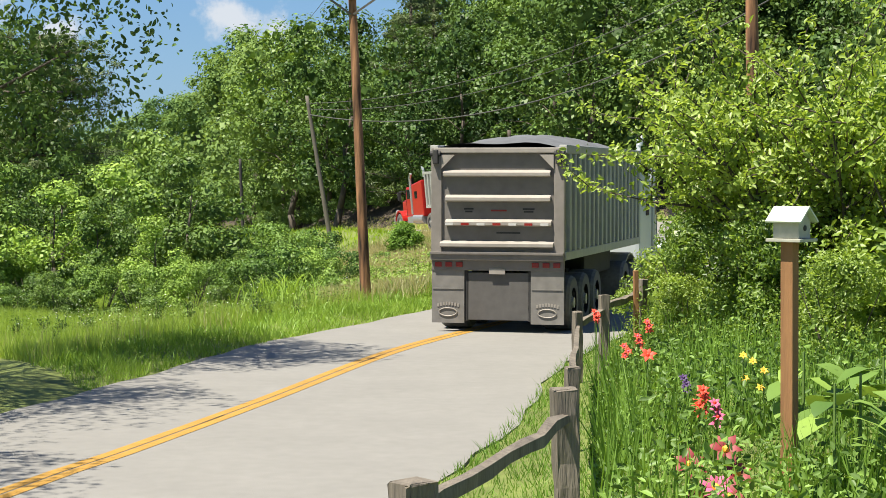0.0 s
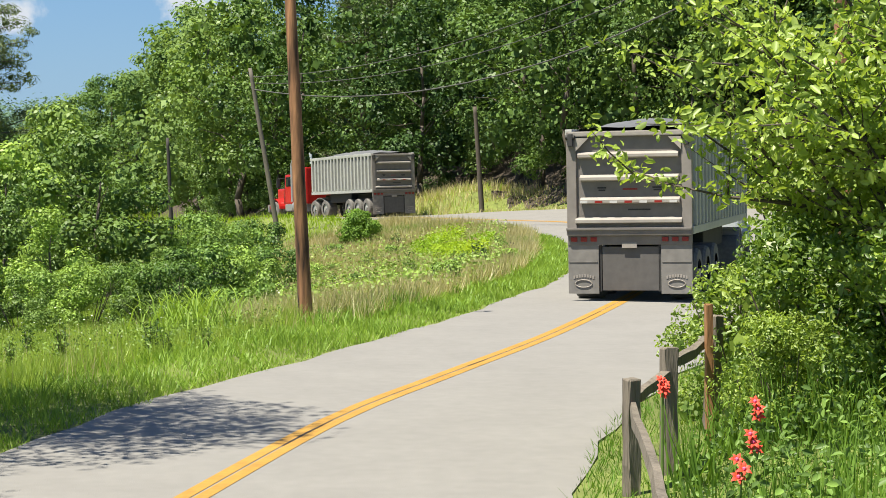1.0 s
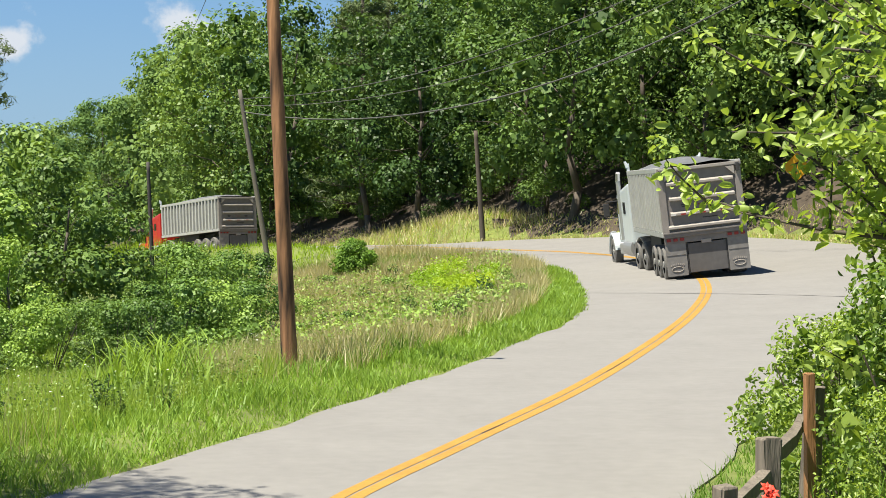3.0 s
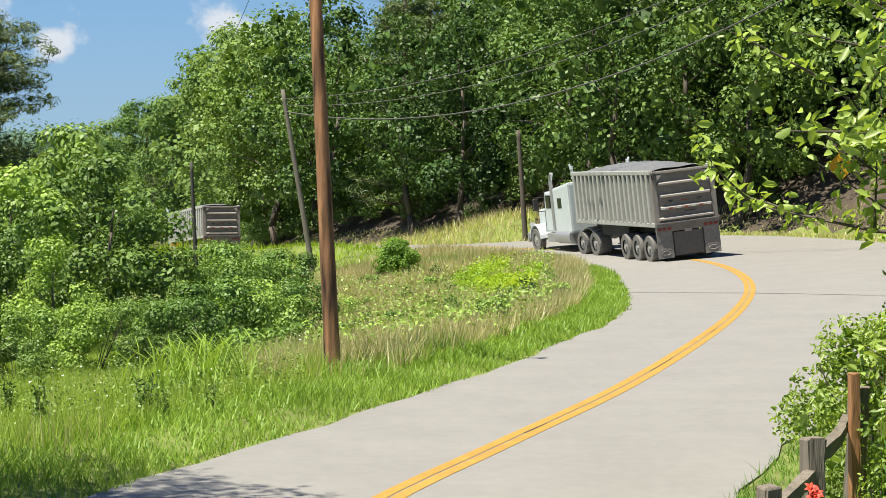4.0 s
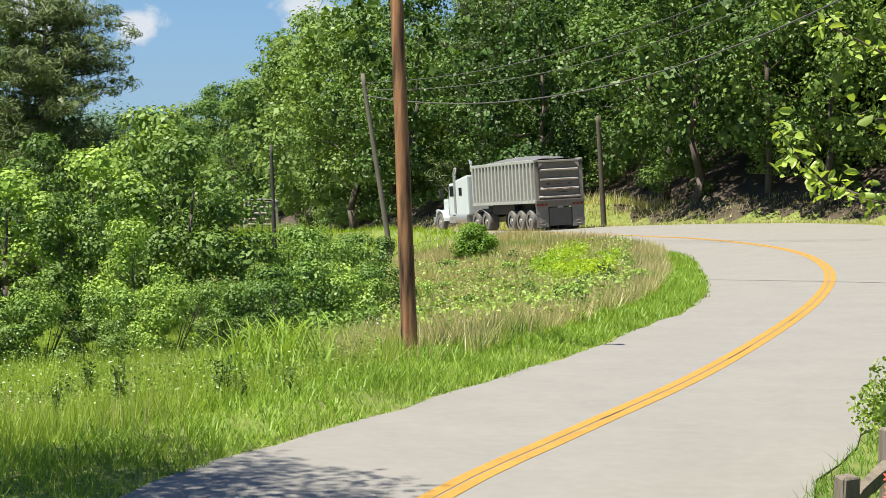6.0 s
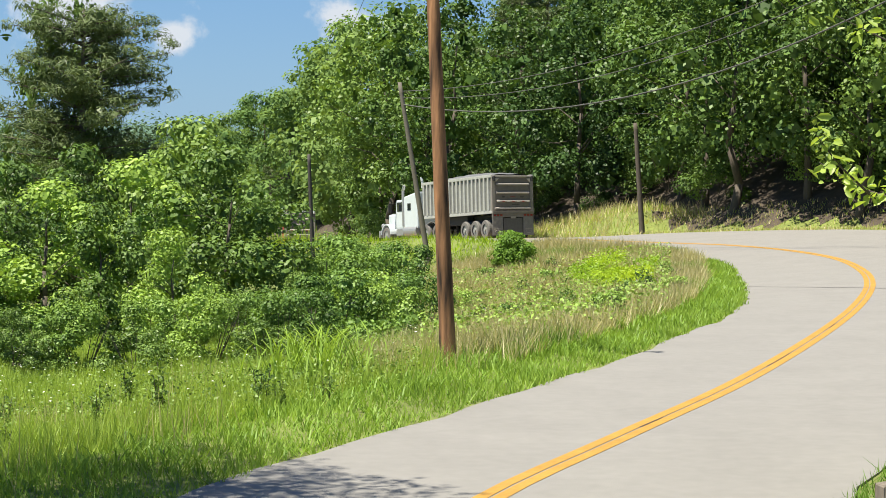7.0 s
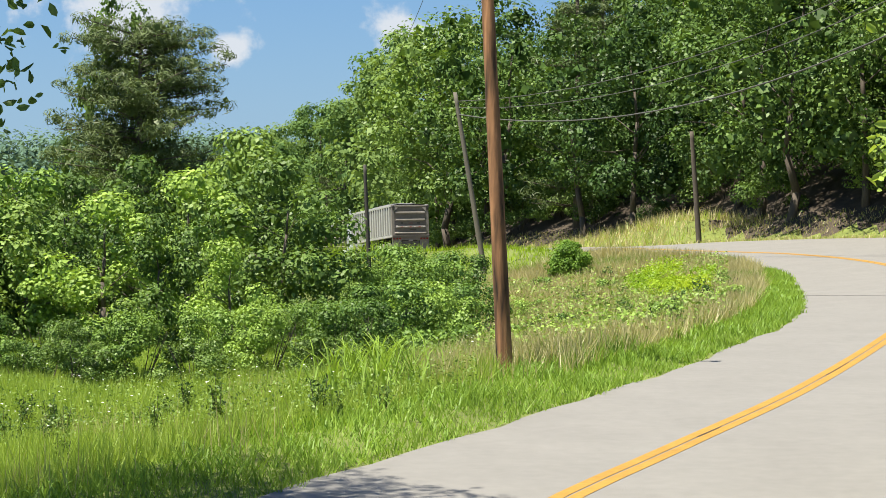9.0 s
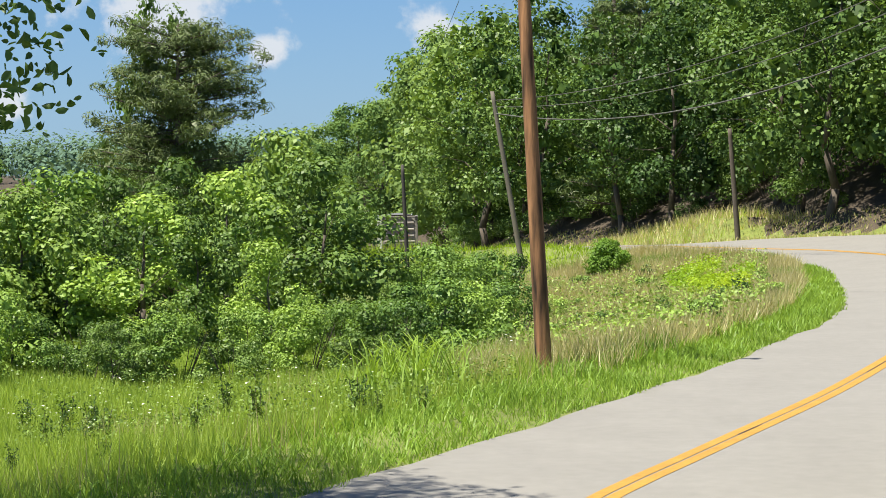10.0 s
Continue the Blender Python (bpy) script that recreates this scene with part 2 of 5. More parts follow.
def leaf_blades(name, pos, size, material, parent=None, up=0.5, width=0.5, out=None):
    """Rounded leaves folded along the midrib, each one six-cornered."""
    n = len(pos)
    nrm = unit(n) * 0.85 + np.array((0, 0, up)) + (0 if out is None else out * 0.5)
    nrm /= np.linalg.norm(nrm, axis=1, keepdims=True)
    a = np.cross(nrm, unit(n))
    a /= np.linalg.norm(a, axis=1, keepdims=True)
    b = np.cross(nrm, a)
    s = (size * RNG.uniform(0.6, 1.35, n))[:, None]
    lift = nrm * s * 0.10
    w = b * s * width
    v = np.stack([pos - a * s * 0.5, pos - a * s * 0.22 + w * 0.42 + lift, pos + a * s * 0.18 + w * 0.46 + lift, pos + a * s * 0.5 - lift,
                  pos + a * s * 0.18 - w * 0.46 + lift, pos - a * s * 0.22 - w * 0.42 + lift], 1)
    base = np.arange(n, dtype=np.int32)[:, None] * 6
    idx = np.concatenate([base + np.array([[0, 1, 2, 3]]), base + np.array([[0, 3, 4, 5]])], 1).ravel().astype(np.int32)
    me = bpy.data.meshes.new(name)
    me.vertices.add(6 * n)
    me.vertices.foreach_set("co", v.astype(np.float32).ravel())
    me.loops.add(8 * n)
    me.loops.foreach_set("vertex_index", idx)
    me.polygons.add(2 * n)
    me.polygons.foreach_set("loop_start", np.arange(0, 8 * n, 4, dtype=np.int32))
    me.update(calc_edges=True)
    me.materials.append(material)
    ob = new(name, me)
    ob.parent = parent
    return ob


def crown_points(clumps, per, flat=0.75):
    """Leaf places on the outer skin of clumps (x, y, z, radius)."""
    out, way = [], []
    for x, y, z, r in clumps:
        u = unit(per)
        p = u * (r * RNG.uniform(0.55, 1.08, per) ** 0.6)[:, None]
        p[:, 2] *= flat
        out.append(p + (x, y, z))
        way.append(u)
    return np.concatenate(out), np.concatenate(way)


def limb_mesh(bm, rng, h, r, spread, n):
    """A bent, tapered trunk with limbs."""
    p = Vector((0, 0, -0.6))
    steps = 6
    pts = [p]
    for i in range(steps):
        p = p + Vector((rng.uniform(-0.03, 0.03) * h, rng.uniform(-0.03, 0.03) * h, (h * 0.8 + 0.6) / steps))
        pts.append(p)
    for i in range(steps):
        cyl(bm, r * (1 - 0.85 * i / steps), r * (1 - 0.85 * (i + 1) / steps), pts[i], pts[i + 1], 8)
    for i in range(n):
        k = rng.uniform(0.3, 0.95) * steps
        a = pts[int(k)].lerp(pts[min(int(k) + 1, steps)], k % 1)
        an = rng.uniform(0, 6.28)
        d = Vector((math.cos(an), math.sin(an), rng.uniform(0.2, 0.8))) * spread * rng.uniform(0.5, 0.95)
        mid = a + d * 0.5 + Vector((0, 0, 0.1 * spread))
        rr = r * 0.35 * (1.1 - k / steps)
        cyl(bm, rr, rr * 0.6, a, mid, 5)
        cyl(bm, rr * 0.6, rr * 0.15, mid, a + d, 5)
    return bm
# ---------------------------------------------------------------- the road's line
CENTRE = [(-14, -60), (-9, -30), (-6.6, -14), (-5, -4), (-3.9, 2.3), (-3.2, 5.0), (-2.1, 9.6), (-0.55, 16.5), (0.9, 21), (2.92, 27.1), (5.28, 35.5),
          (7.21, 43.3), (8.84, 51.3), (9.91, 59), (10.38, 67.1), (9.75, 73.8), (8.3, 78.6), (5.8, 83.4), (3.0, 89), (0.1, 97), (-2.6, 104),
          (-5.2, 109), (-8.2, 114.6), (-13.0, 121.8), (-15.8, 127.8), (-17.9, 134), (-19.3, 142), (-20.8, 152), (-25, 175), (-46, 230), (-110, 330)]


def spline(pts, step):
    """An even line through pts (Catmull-Rom)."""
    p = [np.array(q, float) for q in pts]
    p = [2 * p[0] - p[1]] + p + [2 * p[-1] - p[-2]]
    out = []
    for i in range(1, len(p) - 2):
        n = max(2, int(np.linalg.norm(p[i + 1] - p[i]) / step))
        for t in np.arange(n) / n:
            out.append(0.5 * (2 * p[i] + (p[i + 1] - p[i - 1]) * t + (2 * p[i - 1] - 5 * p[i] + 4 * p[i + 1] - p[i + 2]) * t * t
                              + (3 * p[i] - p[i - 1] - 3 * p[i + 1] + p[i + 2]) * t ** 3))
    return np.array(out + [p[-2]])


LINE = spline(CENTRE, 1.0)
TAN = np.gradient(LINE, axis=0)
TAN /= np.linalg.norm(TAN, axis=1, keepdims=True)
LEFT = np.stack([-TAN[:, 1], TAN[:, 0]], 1)
LY = LINE[:, 1]


def ss(a, b, x):
    t = np.clip((np.asarray(x, float) - a) / (b - a), 0, 1)
    return t * t * (3 - 2 * t)


ROAD_Z = np.interp(LY, [-60, 80, 92, 105, 120, 131, 175, 330], [0, 0, -0.2, -0.6, -1.7, -2.6, -4.5, -8])
BANK = 0.072 * ss(33, 56, LY) * (1 - ss(88, 104, LY))
HW_L = np.interp(LY, [8, 18, 30, 38, 43, 51, 60, 80, 95], [2.65, 2.6, 2.36, 2.32, 2.55, 3.25, 3.75, 3.4, 2.6])
HW_R = 3.03 + 0.7 * (1 - ss(3, 19, LY)) + 0.3 * ss(26, 40, LY) + 4.5 * ss(36, 66, LY) * (1 - ss(78, 96, LY))


def nearest(x, y):
    """Index of the road's nearest place and the distance to its left."""
    x, y = np.atleast_1d(x), np.atleast_1d(y)
    idx = np.empty(len(x), int)
    for i in range(0, len(x), 4000):
        q = (x[i:i + 4000, None] - LINE[None, :, 0]) ** 2 + (y[i:i + 4000, None] - LINE[None, :, 1]) ** 2
        idx[i:i + 4000] = q.argmin(1)
    d = (x - LINE[idx, 0]) * LEFT[idx, 0] + (y - LINE[idx, 1]) * LEFT[idx, 1]
    return idx, d


def lump(x, y, s):
    return (np.sin(x * 1.7 / s + 1.3) * np.cos(y * 1.3 / s + 0.4) + 0.6 * np.sin(x * 3.1 / s + y * 2.3 / s)) / 1.6


def ground_z(x, y):
    """Height of the ground."""
    x, y = np.atleast_1d(np.asarray(x, float)), np.atleast_1d(np.asarray(y, float))
    i, d = nearest(x, y)
    z0 = ROAD_Z[i]
    el, er = d - HW_L[i], -d - HW_R[i]
    ly = LINE[i, 1]
    base = z0 - BANK[i] * np.clip(d, -HW_R[i], HW_L[i])
    # left: a verge, then down to the meadow and the valley
    low = np.interp(ly, [-20, 16, 30, 45, 80, 120, 200], [-0.7, -0.75, -0.9, -0.95, -0.9, -5, -9])
    left = base - 0.02 + 0.10 * ss(0.3, 1.2, el) * (1 - ss(1.5, 3, el)) + (low - z0) * ss(1.0, 9.0, el)
    left = left - 5.0 * ss(14, 60, el) * ss(25, 60, y)
    # right: a garden bank near by, a wooded hill past the bend
    hill = ss(46, 70, ly)
    right = base - 0.01 + (0.40 * ss(0.4, 2.5, er)) * (1 - hill) + hill * (0.55 * np.clip(er - 3.0, 0, 9) + 0.42 * np.clip(er - 12, 0, 110))
    right = right + 1.35 * ss(0.5, 2.4, er) * (1 - ss(2.8, 5.5, er)) * ss(95.5, 98.5, ly) * (1 - 0.75 * ss(99, 110, ly)) * (1 - ss(110, 116, ly))
    right = np.minimum(right, z0 + np.interp(ly, [46, 118, 140, 165, 200, 330], [60, 44, 25, 12, 5, 2]))
    z = np.where(el > 0, left, np.where(er > 0, right, base - 0.035))
    off = np.maximum(np.maximum(el, er), 0)
    z = z + lump(x, y, 2.2) * 0.10 * ss(1.5, 5, off) + lump(x, y, 17) * 0.5 * ss(10, 40, off)
    far = ss(260, 480, np.hypot(x, y)) * ss(-100, 200, y)
    z = z * (1 - far) + far * (5.0 + 4 * lump(x, y, 60))
    return z


def gz(x, y):
    return float(ground_z(x, y)[0])


def build_ground():
    xs = np.unique(np.concatenate([np.arange(-30, 40, 0.8), -30 - np.geomspace(1, 2600, 46), 40 + np.geomspace(1, 2600, 46)]))
    ys = np.unique(np.concatenate([np.arange(-30, 150, 0.8), -30 - np.geomspace(1, 2600, 40), 150 + np.geomspace(1, 3500, 60)]))
    X, Y = np.meshgrid(xs, ys)
    Z = ground_z(X.ravel(), Y.ravel())
    V = np.stack([X.ravel(), Y.ravel(), Z], 1)
    nx, ny = len(xs), len(ys)
    a = (np.arange(ny - 1)[:, None] * nx + np.arange(nx - 1)[None]).ravel()
    faces = np.stack([a, a + 1, a + nx + 1, a + nx], 1)
    me = bpy.data.meshes.new("ground")
    me.from_pydata(V.tolist(), [], faces.tolist())
    me.materials.append(M_SOIL)
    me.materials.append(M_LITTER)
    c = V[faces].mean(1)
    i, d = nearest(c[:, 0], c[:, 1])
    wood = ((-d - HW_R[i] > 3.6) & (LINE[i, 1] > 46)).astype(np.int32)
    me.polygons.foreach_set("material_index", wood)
    me.shade_smooth()
    tagged(new("ground", me), "grassy soil falling to a meadow, rising to a wooded hill", "ground", kind="structure")


def strip(name, lefts, rights, lift, material, lo=0, hi=None, thick=0.0):
    """A ribbon along the road between two offsets to its left."""
    hi = len(LINE) if hi is None else hi
    bm = bmesh.new()
    prev = None
    for i in range(lo, hi):
        wob = 0.06 * math.sin(i * 2.1) + 0.05 * math.sin(i * 0.77) if thick else 0
        row = []
        cols = 7 if thick else 2
        for k in range(cols):
            f = k / (cols - 1)
            o = lefts[i] * (1 - f) + rights[i] * f + wob * (1 if k == 0 else -1 if k == cols - 1 else 0)
            p = LINE[i] + LEFT[i] * o
            row.append(bm.verts.new((p[0], p[1], ROAD_Z[i] - BANK[i] * o + lift)))
        if thick:
            row = [bm.verts.new(row[0].co - Vector((0, 0, thick)))] + row + [bm.verts.new(row[-1].co - Vector((0, 0, thick)))]
        if prev:
            for k in range(len(row) - 1):
                bm.faces.new((prev[k], prev[k + 1], row[k + 1], row[k]))
        prev = row
    bmesh.ops.recalc_face_normals(bm, faces=bm.faces)
    if sum(f.normal.z for f in bm.faces) < 0:
        bmesh.ops.reverse_faces(bm, faces=bm.faces)
    ob = part(name, bm, material)
    return smooth(ob) if not thick else ob


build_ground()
road = tagged(strip("road", HW_L, -HW_R, 0.0, M_ASPHALT, thick=0.14), "pale sun-bleached asphalt road curving to the left", "road", kind="structure")
one = np.ones(len(LINE))
for side, o in (("a", 0.150), ("b", -0.014)):
    ob = strip("yellow_line", (o + 0.0) * one, (o - 0.136) * one, 0.005, M_YELLOW, 4, len(LINE) - 30)
    tagged(ob, "worn yellow line painted on the road", "road marking", kind="structure")
seam_l = 0.010 + 0.010 * np.sin(np.arange(len(LINE)) * 1.9)
for lo in range(24, 96, 7):
    ob = strip("tar_seam", seam_l, seam_l - 0.016, 0.007, M_CRACK, lo, lo + 2 + lo % 2)
    tagged(ob, "dark crack between the yellow lines of the road", "road crack", kind="structure")
# a thin dark line that crosses the tarmac at the bend
bm = bmesh.new()
row = None
for k in range(25):
    x = 5.75 + 7.2 * k / 24
    y = 54.0 - 1.72 * (x - 5.75) + 0.036 * (x - 5.75) ** 2 + 0.05 * math.sin(k * 1.7)
    i, d = nearest(x, y)
    z = float(ROAD_Z[i[0]] - BANK[i[0]] * d[0]) + 0.008
    pair = [bm.verts.new((x, y - 0.06, z)), bm.verts.new((x, y + 0.07, z))]
    if row:
        bm.faces.new((row[0], pair[0], pair[1], row[1]))
    row = pair
tagged(part("road_cross_line", bm, M_CROSS_LINE), "thin dark line across the road", "road joint", kind="structure")
# ---------------------------------------------------------------- trees


def core_cards(clumps, per=16):
    """Broad sprays of leaves in the heart of each clump, which keep the light out."""
    c = np.repeat(np.array(clumps), per, 0)
    p = c[:, :3] + unit(len(c)) * (c[:, 3] * RNG.uniform(0.05, 0.42, len(c)))[:, None]
    return leaf_cards(p, 1.0, 0.2, 0.8) * (c[:, 3] * 0.40)[:, None, None] + (p * (1 - c[:, 3:] * 0.40))[:, None, :]


def cards(clumps, per, size, flat=0.75, up=0.6):
    p, w = crown_points(clumps, per, flat)
    return np.concatenate([leaf_cards(p, size, up, 0.66, w), core_cards(clumps)])


def broad_tree(h, r, low, n_clumps, per, size, leaves, seed, cone=0.0, fine=False):
    """Trunk, limbs and an uneven crown of leaf clumps."""
    rng = random.Random(seed)
    top = bpy.data.objects.new("tree", None)
    scene.collection.objects.link(top)
    bm = limb_mesh(bmesh.new(), rng, h, 0.016 * h + 0.03, r, 9)
    smooth(part("trunk", bm, M_BARK, top))
    clumps = []
    for i in range(n_clumps):
        f = rng.random()
        z = h * (low + (1 - low) * f)
        w = r * (math.sin(math.pi * min(1, 0.12 + 0.85 * f)) ** 0.7) * (1 - cone * f)
        a, q = rng.uniform(0, 6.283), math.sqrt(rng.uniform(0.12, 1))
        clumps.append((w * q * math.cos(a), w * q * math.sin(a), z, r * rng.uniform(0.20, 0.40)))
    if fine:
        p, w = crown_points(clumps, per)
        leaf_blades("crown", p, size, leaves, top, 0.2, 0.55, w)
    else:
        quads("crown", cards(clumps, per, size), leaves, top)
    return top


def pine_tree(h, r, low, seed, size=0.30, layers=13, dens=1.0, crown=0.72, lean=0.0):
    """A pine: straight trunk, tiers of long boughs with flat tufts of needles and gaps between them."""
    rng = random.Random(seed)
    top = bpy.data.objects.new("pine_tree", None)
    scene.collection.objects.link(top)
    bm = bmesh.new()
    cyl(bm, 0.018 * h, 0.004 * h, (0, 0, -0.6), (lean * r * 0.5, 0, h), 8)
    clumps = []
    for i in range(layers):
        f = i / (layers - 1)
        z = h * (low + (0.97 - low) * f)
        w = r * (1 - crown * f ** 1.6)
        for k in range(rng.randint(4, 6)):
            a = rng.uniform(0, 6.283)
            ww = w * rng.choice((0.55, 0.75, 0.9, 1.0, 1.2)) * (1 + lean * math.cos(a))
            e = Vector((math.cos(a) * ww, math.sin(a) * ww, z + ww * rng.uniform(-0.08, 0.22)))
            c = Vector((lean * r * 0.5 * z / h, 0, z - 0.12 * ww))
            cyl(bm, 0.05, 0.015, c, e, 4)
            for q in (0.4, 0.6, 0.8, 1.0):
                p = c.lerp(e, q)
                clumps.append((p.x + rng.uniform(-0.3, 0.3), p.y + rng.uniform(-0.3, 0.3), p.z + rng.uniform(-0.1, 0.4), r * rng.uniform(0.11, 0.21) * (1.15 - 0.35 * q)))
    smooth(part("trunk", bm, M_BARK, top))
    p, w = crown_points(clumps, int(11 * dens), 0.5)
    quads("crown", np.concatenate([leaf_cards(p, size, 0.9, 0.14, w), core_cards(clumps, 5)]), L_PINE, top)
    return top


def shrub(h, r, n_clumps, per, size, leaves, seed, name="shrub", fine=False):
    rng = random.Random(seed)
    top = bpy.data.objects.new(name, None)
    scene.collection.objects.link(top)
    bm = bmesh.new()
    for k in range(6):
        a = rng.uniform(0, 6.283)
        cyl(bm, 0.03, 0.01, (0, 0, -0.2), (math.cos(a) * r * 0.6, math.sin(a) * r * 0.6, h * 0.75), 5)
    part("woody_base", bm, M_BARK, top)
    clumps = []
    for i in range(n_clumps):
        f = rng.random() ** 0.8
        w = r * math.sqrt(max(0.05, 1 - (f - 0.15) ** 2 * 1.25))
        a, q = rng.uniform(0, 6.283), math.sqrt(rng.uniform(0.1, 1))
        clumps.append((w * q * math.cos(a), w * q * math.sin(a), h * 0.88 * f + 0.05 * h, r * rng.uniform(0.2, 0.38)))
    p, w = crown_points(clumps, per)
    p[:, 2] = np.maximum(p[:, 2], 0.02)
    if fine:
        leaf_blades("leaf_mass", p, size, leaves, top, 0.4, 0.5, w)
        quads("inner_foliage", core_cards(clumps, 9), leaves, top)
    else:
        quads("leaf_mass", np.concatenate([leaf_cards(p, size, 0.6, 0.66, w), core_cards(clumps, 9)]), leaves, top)
    return top


def plant(ob, x, y, s=1.0, turn=0.0, first=False, sink=0.1, tall=1.0):
    m = pose(x, y, gz(x, y) - sink, 0, 0, turn)
    o = ob if first else copy_thing(ob, m)
    o.matrix_basis = m
    o.scale = (s, s, s * tall)
    return o


PROTO = {}


def stand(kind, make, x, y, s=1.0, turn=None, label="", category="tree", group="", tall=1.0):
    """The first of a kind is the built one, the others are copies."""
    turn = random.uniform(0, 360) if turn is None else turn
    if kind not in PROTO:
        PROTO[kind] = make()
        o = plant(PROTO[kind], x, y, s, turn, True, tall=tall)
    else:
        o = plant(PROTO[kind], x, y, s, turn, tall=tall)
    return tagged(o, label, category, group)


BROAD = [("b%d" % k, (lambda k=k: broad_tree((17, 15, 16, 15, 14)[k], (5.6, 5.2, 5.8, 4.8, 4.6)[k], (0.24, 0.20, 0.27, 0.02, 0.02)[k], 42, 160, 0.29, (L_BROAD, L_DARK, L_BROAD, L_DARK, L_BROAD)[k], 20 + k))) for k in range(5)]
PINES = [("p%d" % k, (lambda k=k: pine_tree(17 + k, 3.4, 0.10, 40 + k, 0.46, 15, 2.0))) for k in range(2)]


def road_side(y, off):
    """A place that lies off metres to the right of the road's edge, near the road's y."""
    i = int(np.argmin(np.abs(LY - y)))
    p = LINE[i] - LEFT[i] * (HW_R[i] + off)
    return p[0], p[1]


def forest():
    rng = random.Random(5)
    spots = []

    def fill(count, y0, y1, lo, hi, gap, edge, kinds, pines, shade_arc=(9, 9)):
        tries, done = 0, 0
        while done < count and tries < 4000:
            tries += 1
            i = rng.randint(int(np.argmin(np.abs(LY - y0))), int(np.argmin(np.abs(LY - y1))))
            p = LINE[i] - LEFT[i] * (HW_R[i] + rng.uniform(lo, hi))
            j, d = nearest(p[0], p[1])
            if -d[0] - HW_R[j[0]] < edge or d[0] > 0 or abs(math.atan2(p[0], p[1])) > 0.42 or p[1] < 44:
                continue
            if abs(math.atan2(p[0], p[1]) - 0.217) < 0.05 and p[1] < 93:
                continue
            if any((p[0] - a) ** 2 + (p[1] - b) ** 2 < gap ** 2 for a, b in spots):
                continue
            spots.append((p[0], p[1]))
            done += 1
            q = float(np.interp(LINE[j[0], 1], [110, 126, 145, 165, 200], [1.0, 1.08, 0.94, 0.78, 0.62]))
            if rng.random() < pines:
                k, mk = rng.choice(PINES)
                stand(k, mk, p[0], p[1], q * rng.uniform(0.75, 1.0), rng.uniform(0, 360), "tall dark pine among broadleaf trees on the wooded hillside", "pine tree", "hillside forest trees")
            else:
                # within these bearings the wood's deep shade is put in as dark-leaved trees
                k, mk = BROAD[1 if shade_arc[0] < math.atan2(p[0], p[1]) < shade_arc[1] else rng.choice(kinds)]
                stand(k, mk, p[0], p[1], q * rng.uniform(0.72, 1.0), rng.uniform(0, 360), "leafy broadleaf tree on the wooded hillside", "tree", "hillside forest trees")

    fill(36, 56, 150, 4.0, 6.8, 4.2, 3.8, (0, 1, 2), 0.1, (0.05, 0.095))
    fill(62, 50, 185, 9.5, 22, 3.4, 8.5, (3, 4, 3), 0.15)
    fill(24, 60, 140, 22, 36, 4.5, 18, (0, 3, 4), 0.3)
    fill(14, 140, 230, 5.0, 14, 4.0, 4.8, (3, 4), 0.1)


forest()
for u, d, q in ((168, 99, 0.8), (192, 98, 0.9), (216, 99, 0.85), (240, 97, 0.9), (262, 92, 0.8)):
    k, mk = BROAD[3]
    stand(k, mk, u * d / 1000, d, q, u * 7.0, "leafy broadleaf tree behind the warning sign", "tree", "hillside forest trees")

# thickets on the low ground left of the road, the tall pine behind them
SHRUBS = [("s%d" % k, (lambda k=k: shrub(3.0, 1.9, 19, 215, 0.12, (L_SHRUB, L_BROAD, L_SHRUB)[k], 60 + k))) for k in range(3)]


SAPLINGS = [("t%d" % k, (lambda k=k: broad_tree(4.3, 1.7, 0.10, 27, 215, 0.12, (L_SHRUB, L_BROAD, L_DARK)[k], 160 + k))) for k in range(3)]


def by_bearing(u, depth):
    """A place seen from the camera's last standpoint, u thousandths of a radian to the right, depth metres ahead."""
    return u * depth / 1000, depth


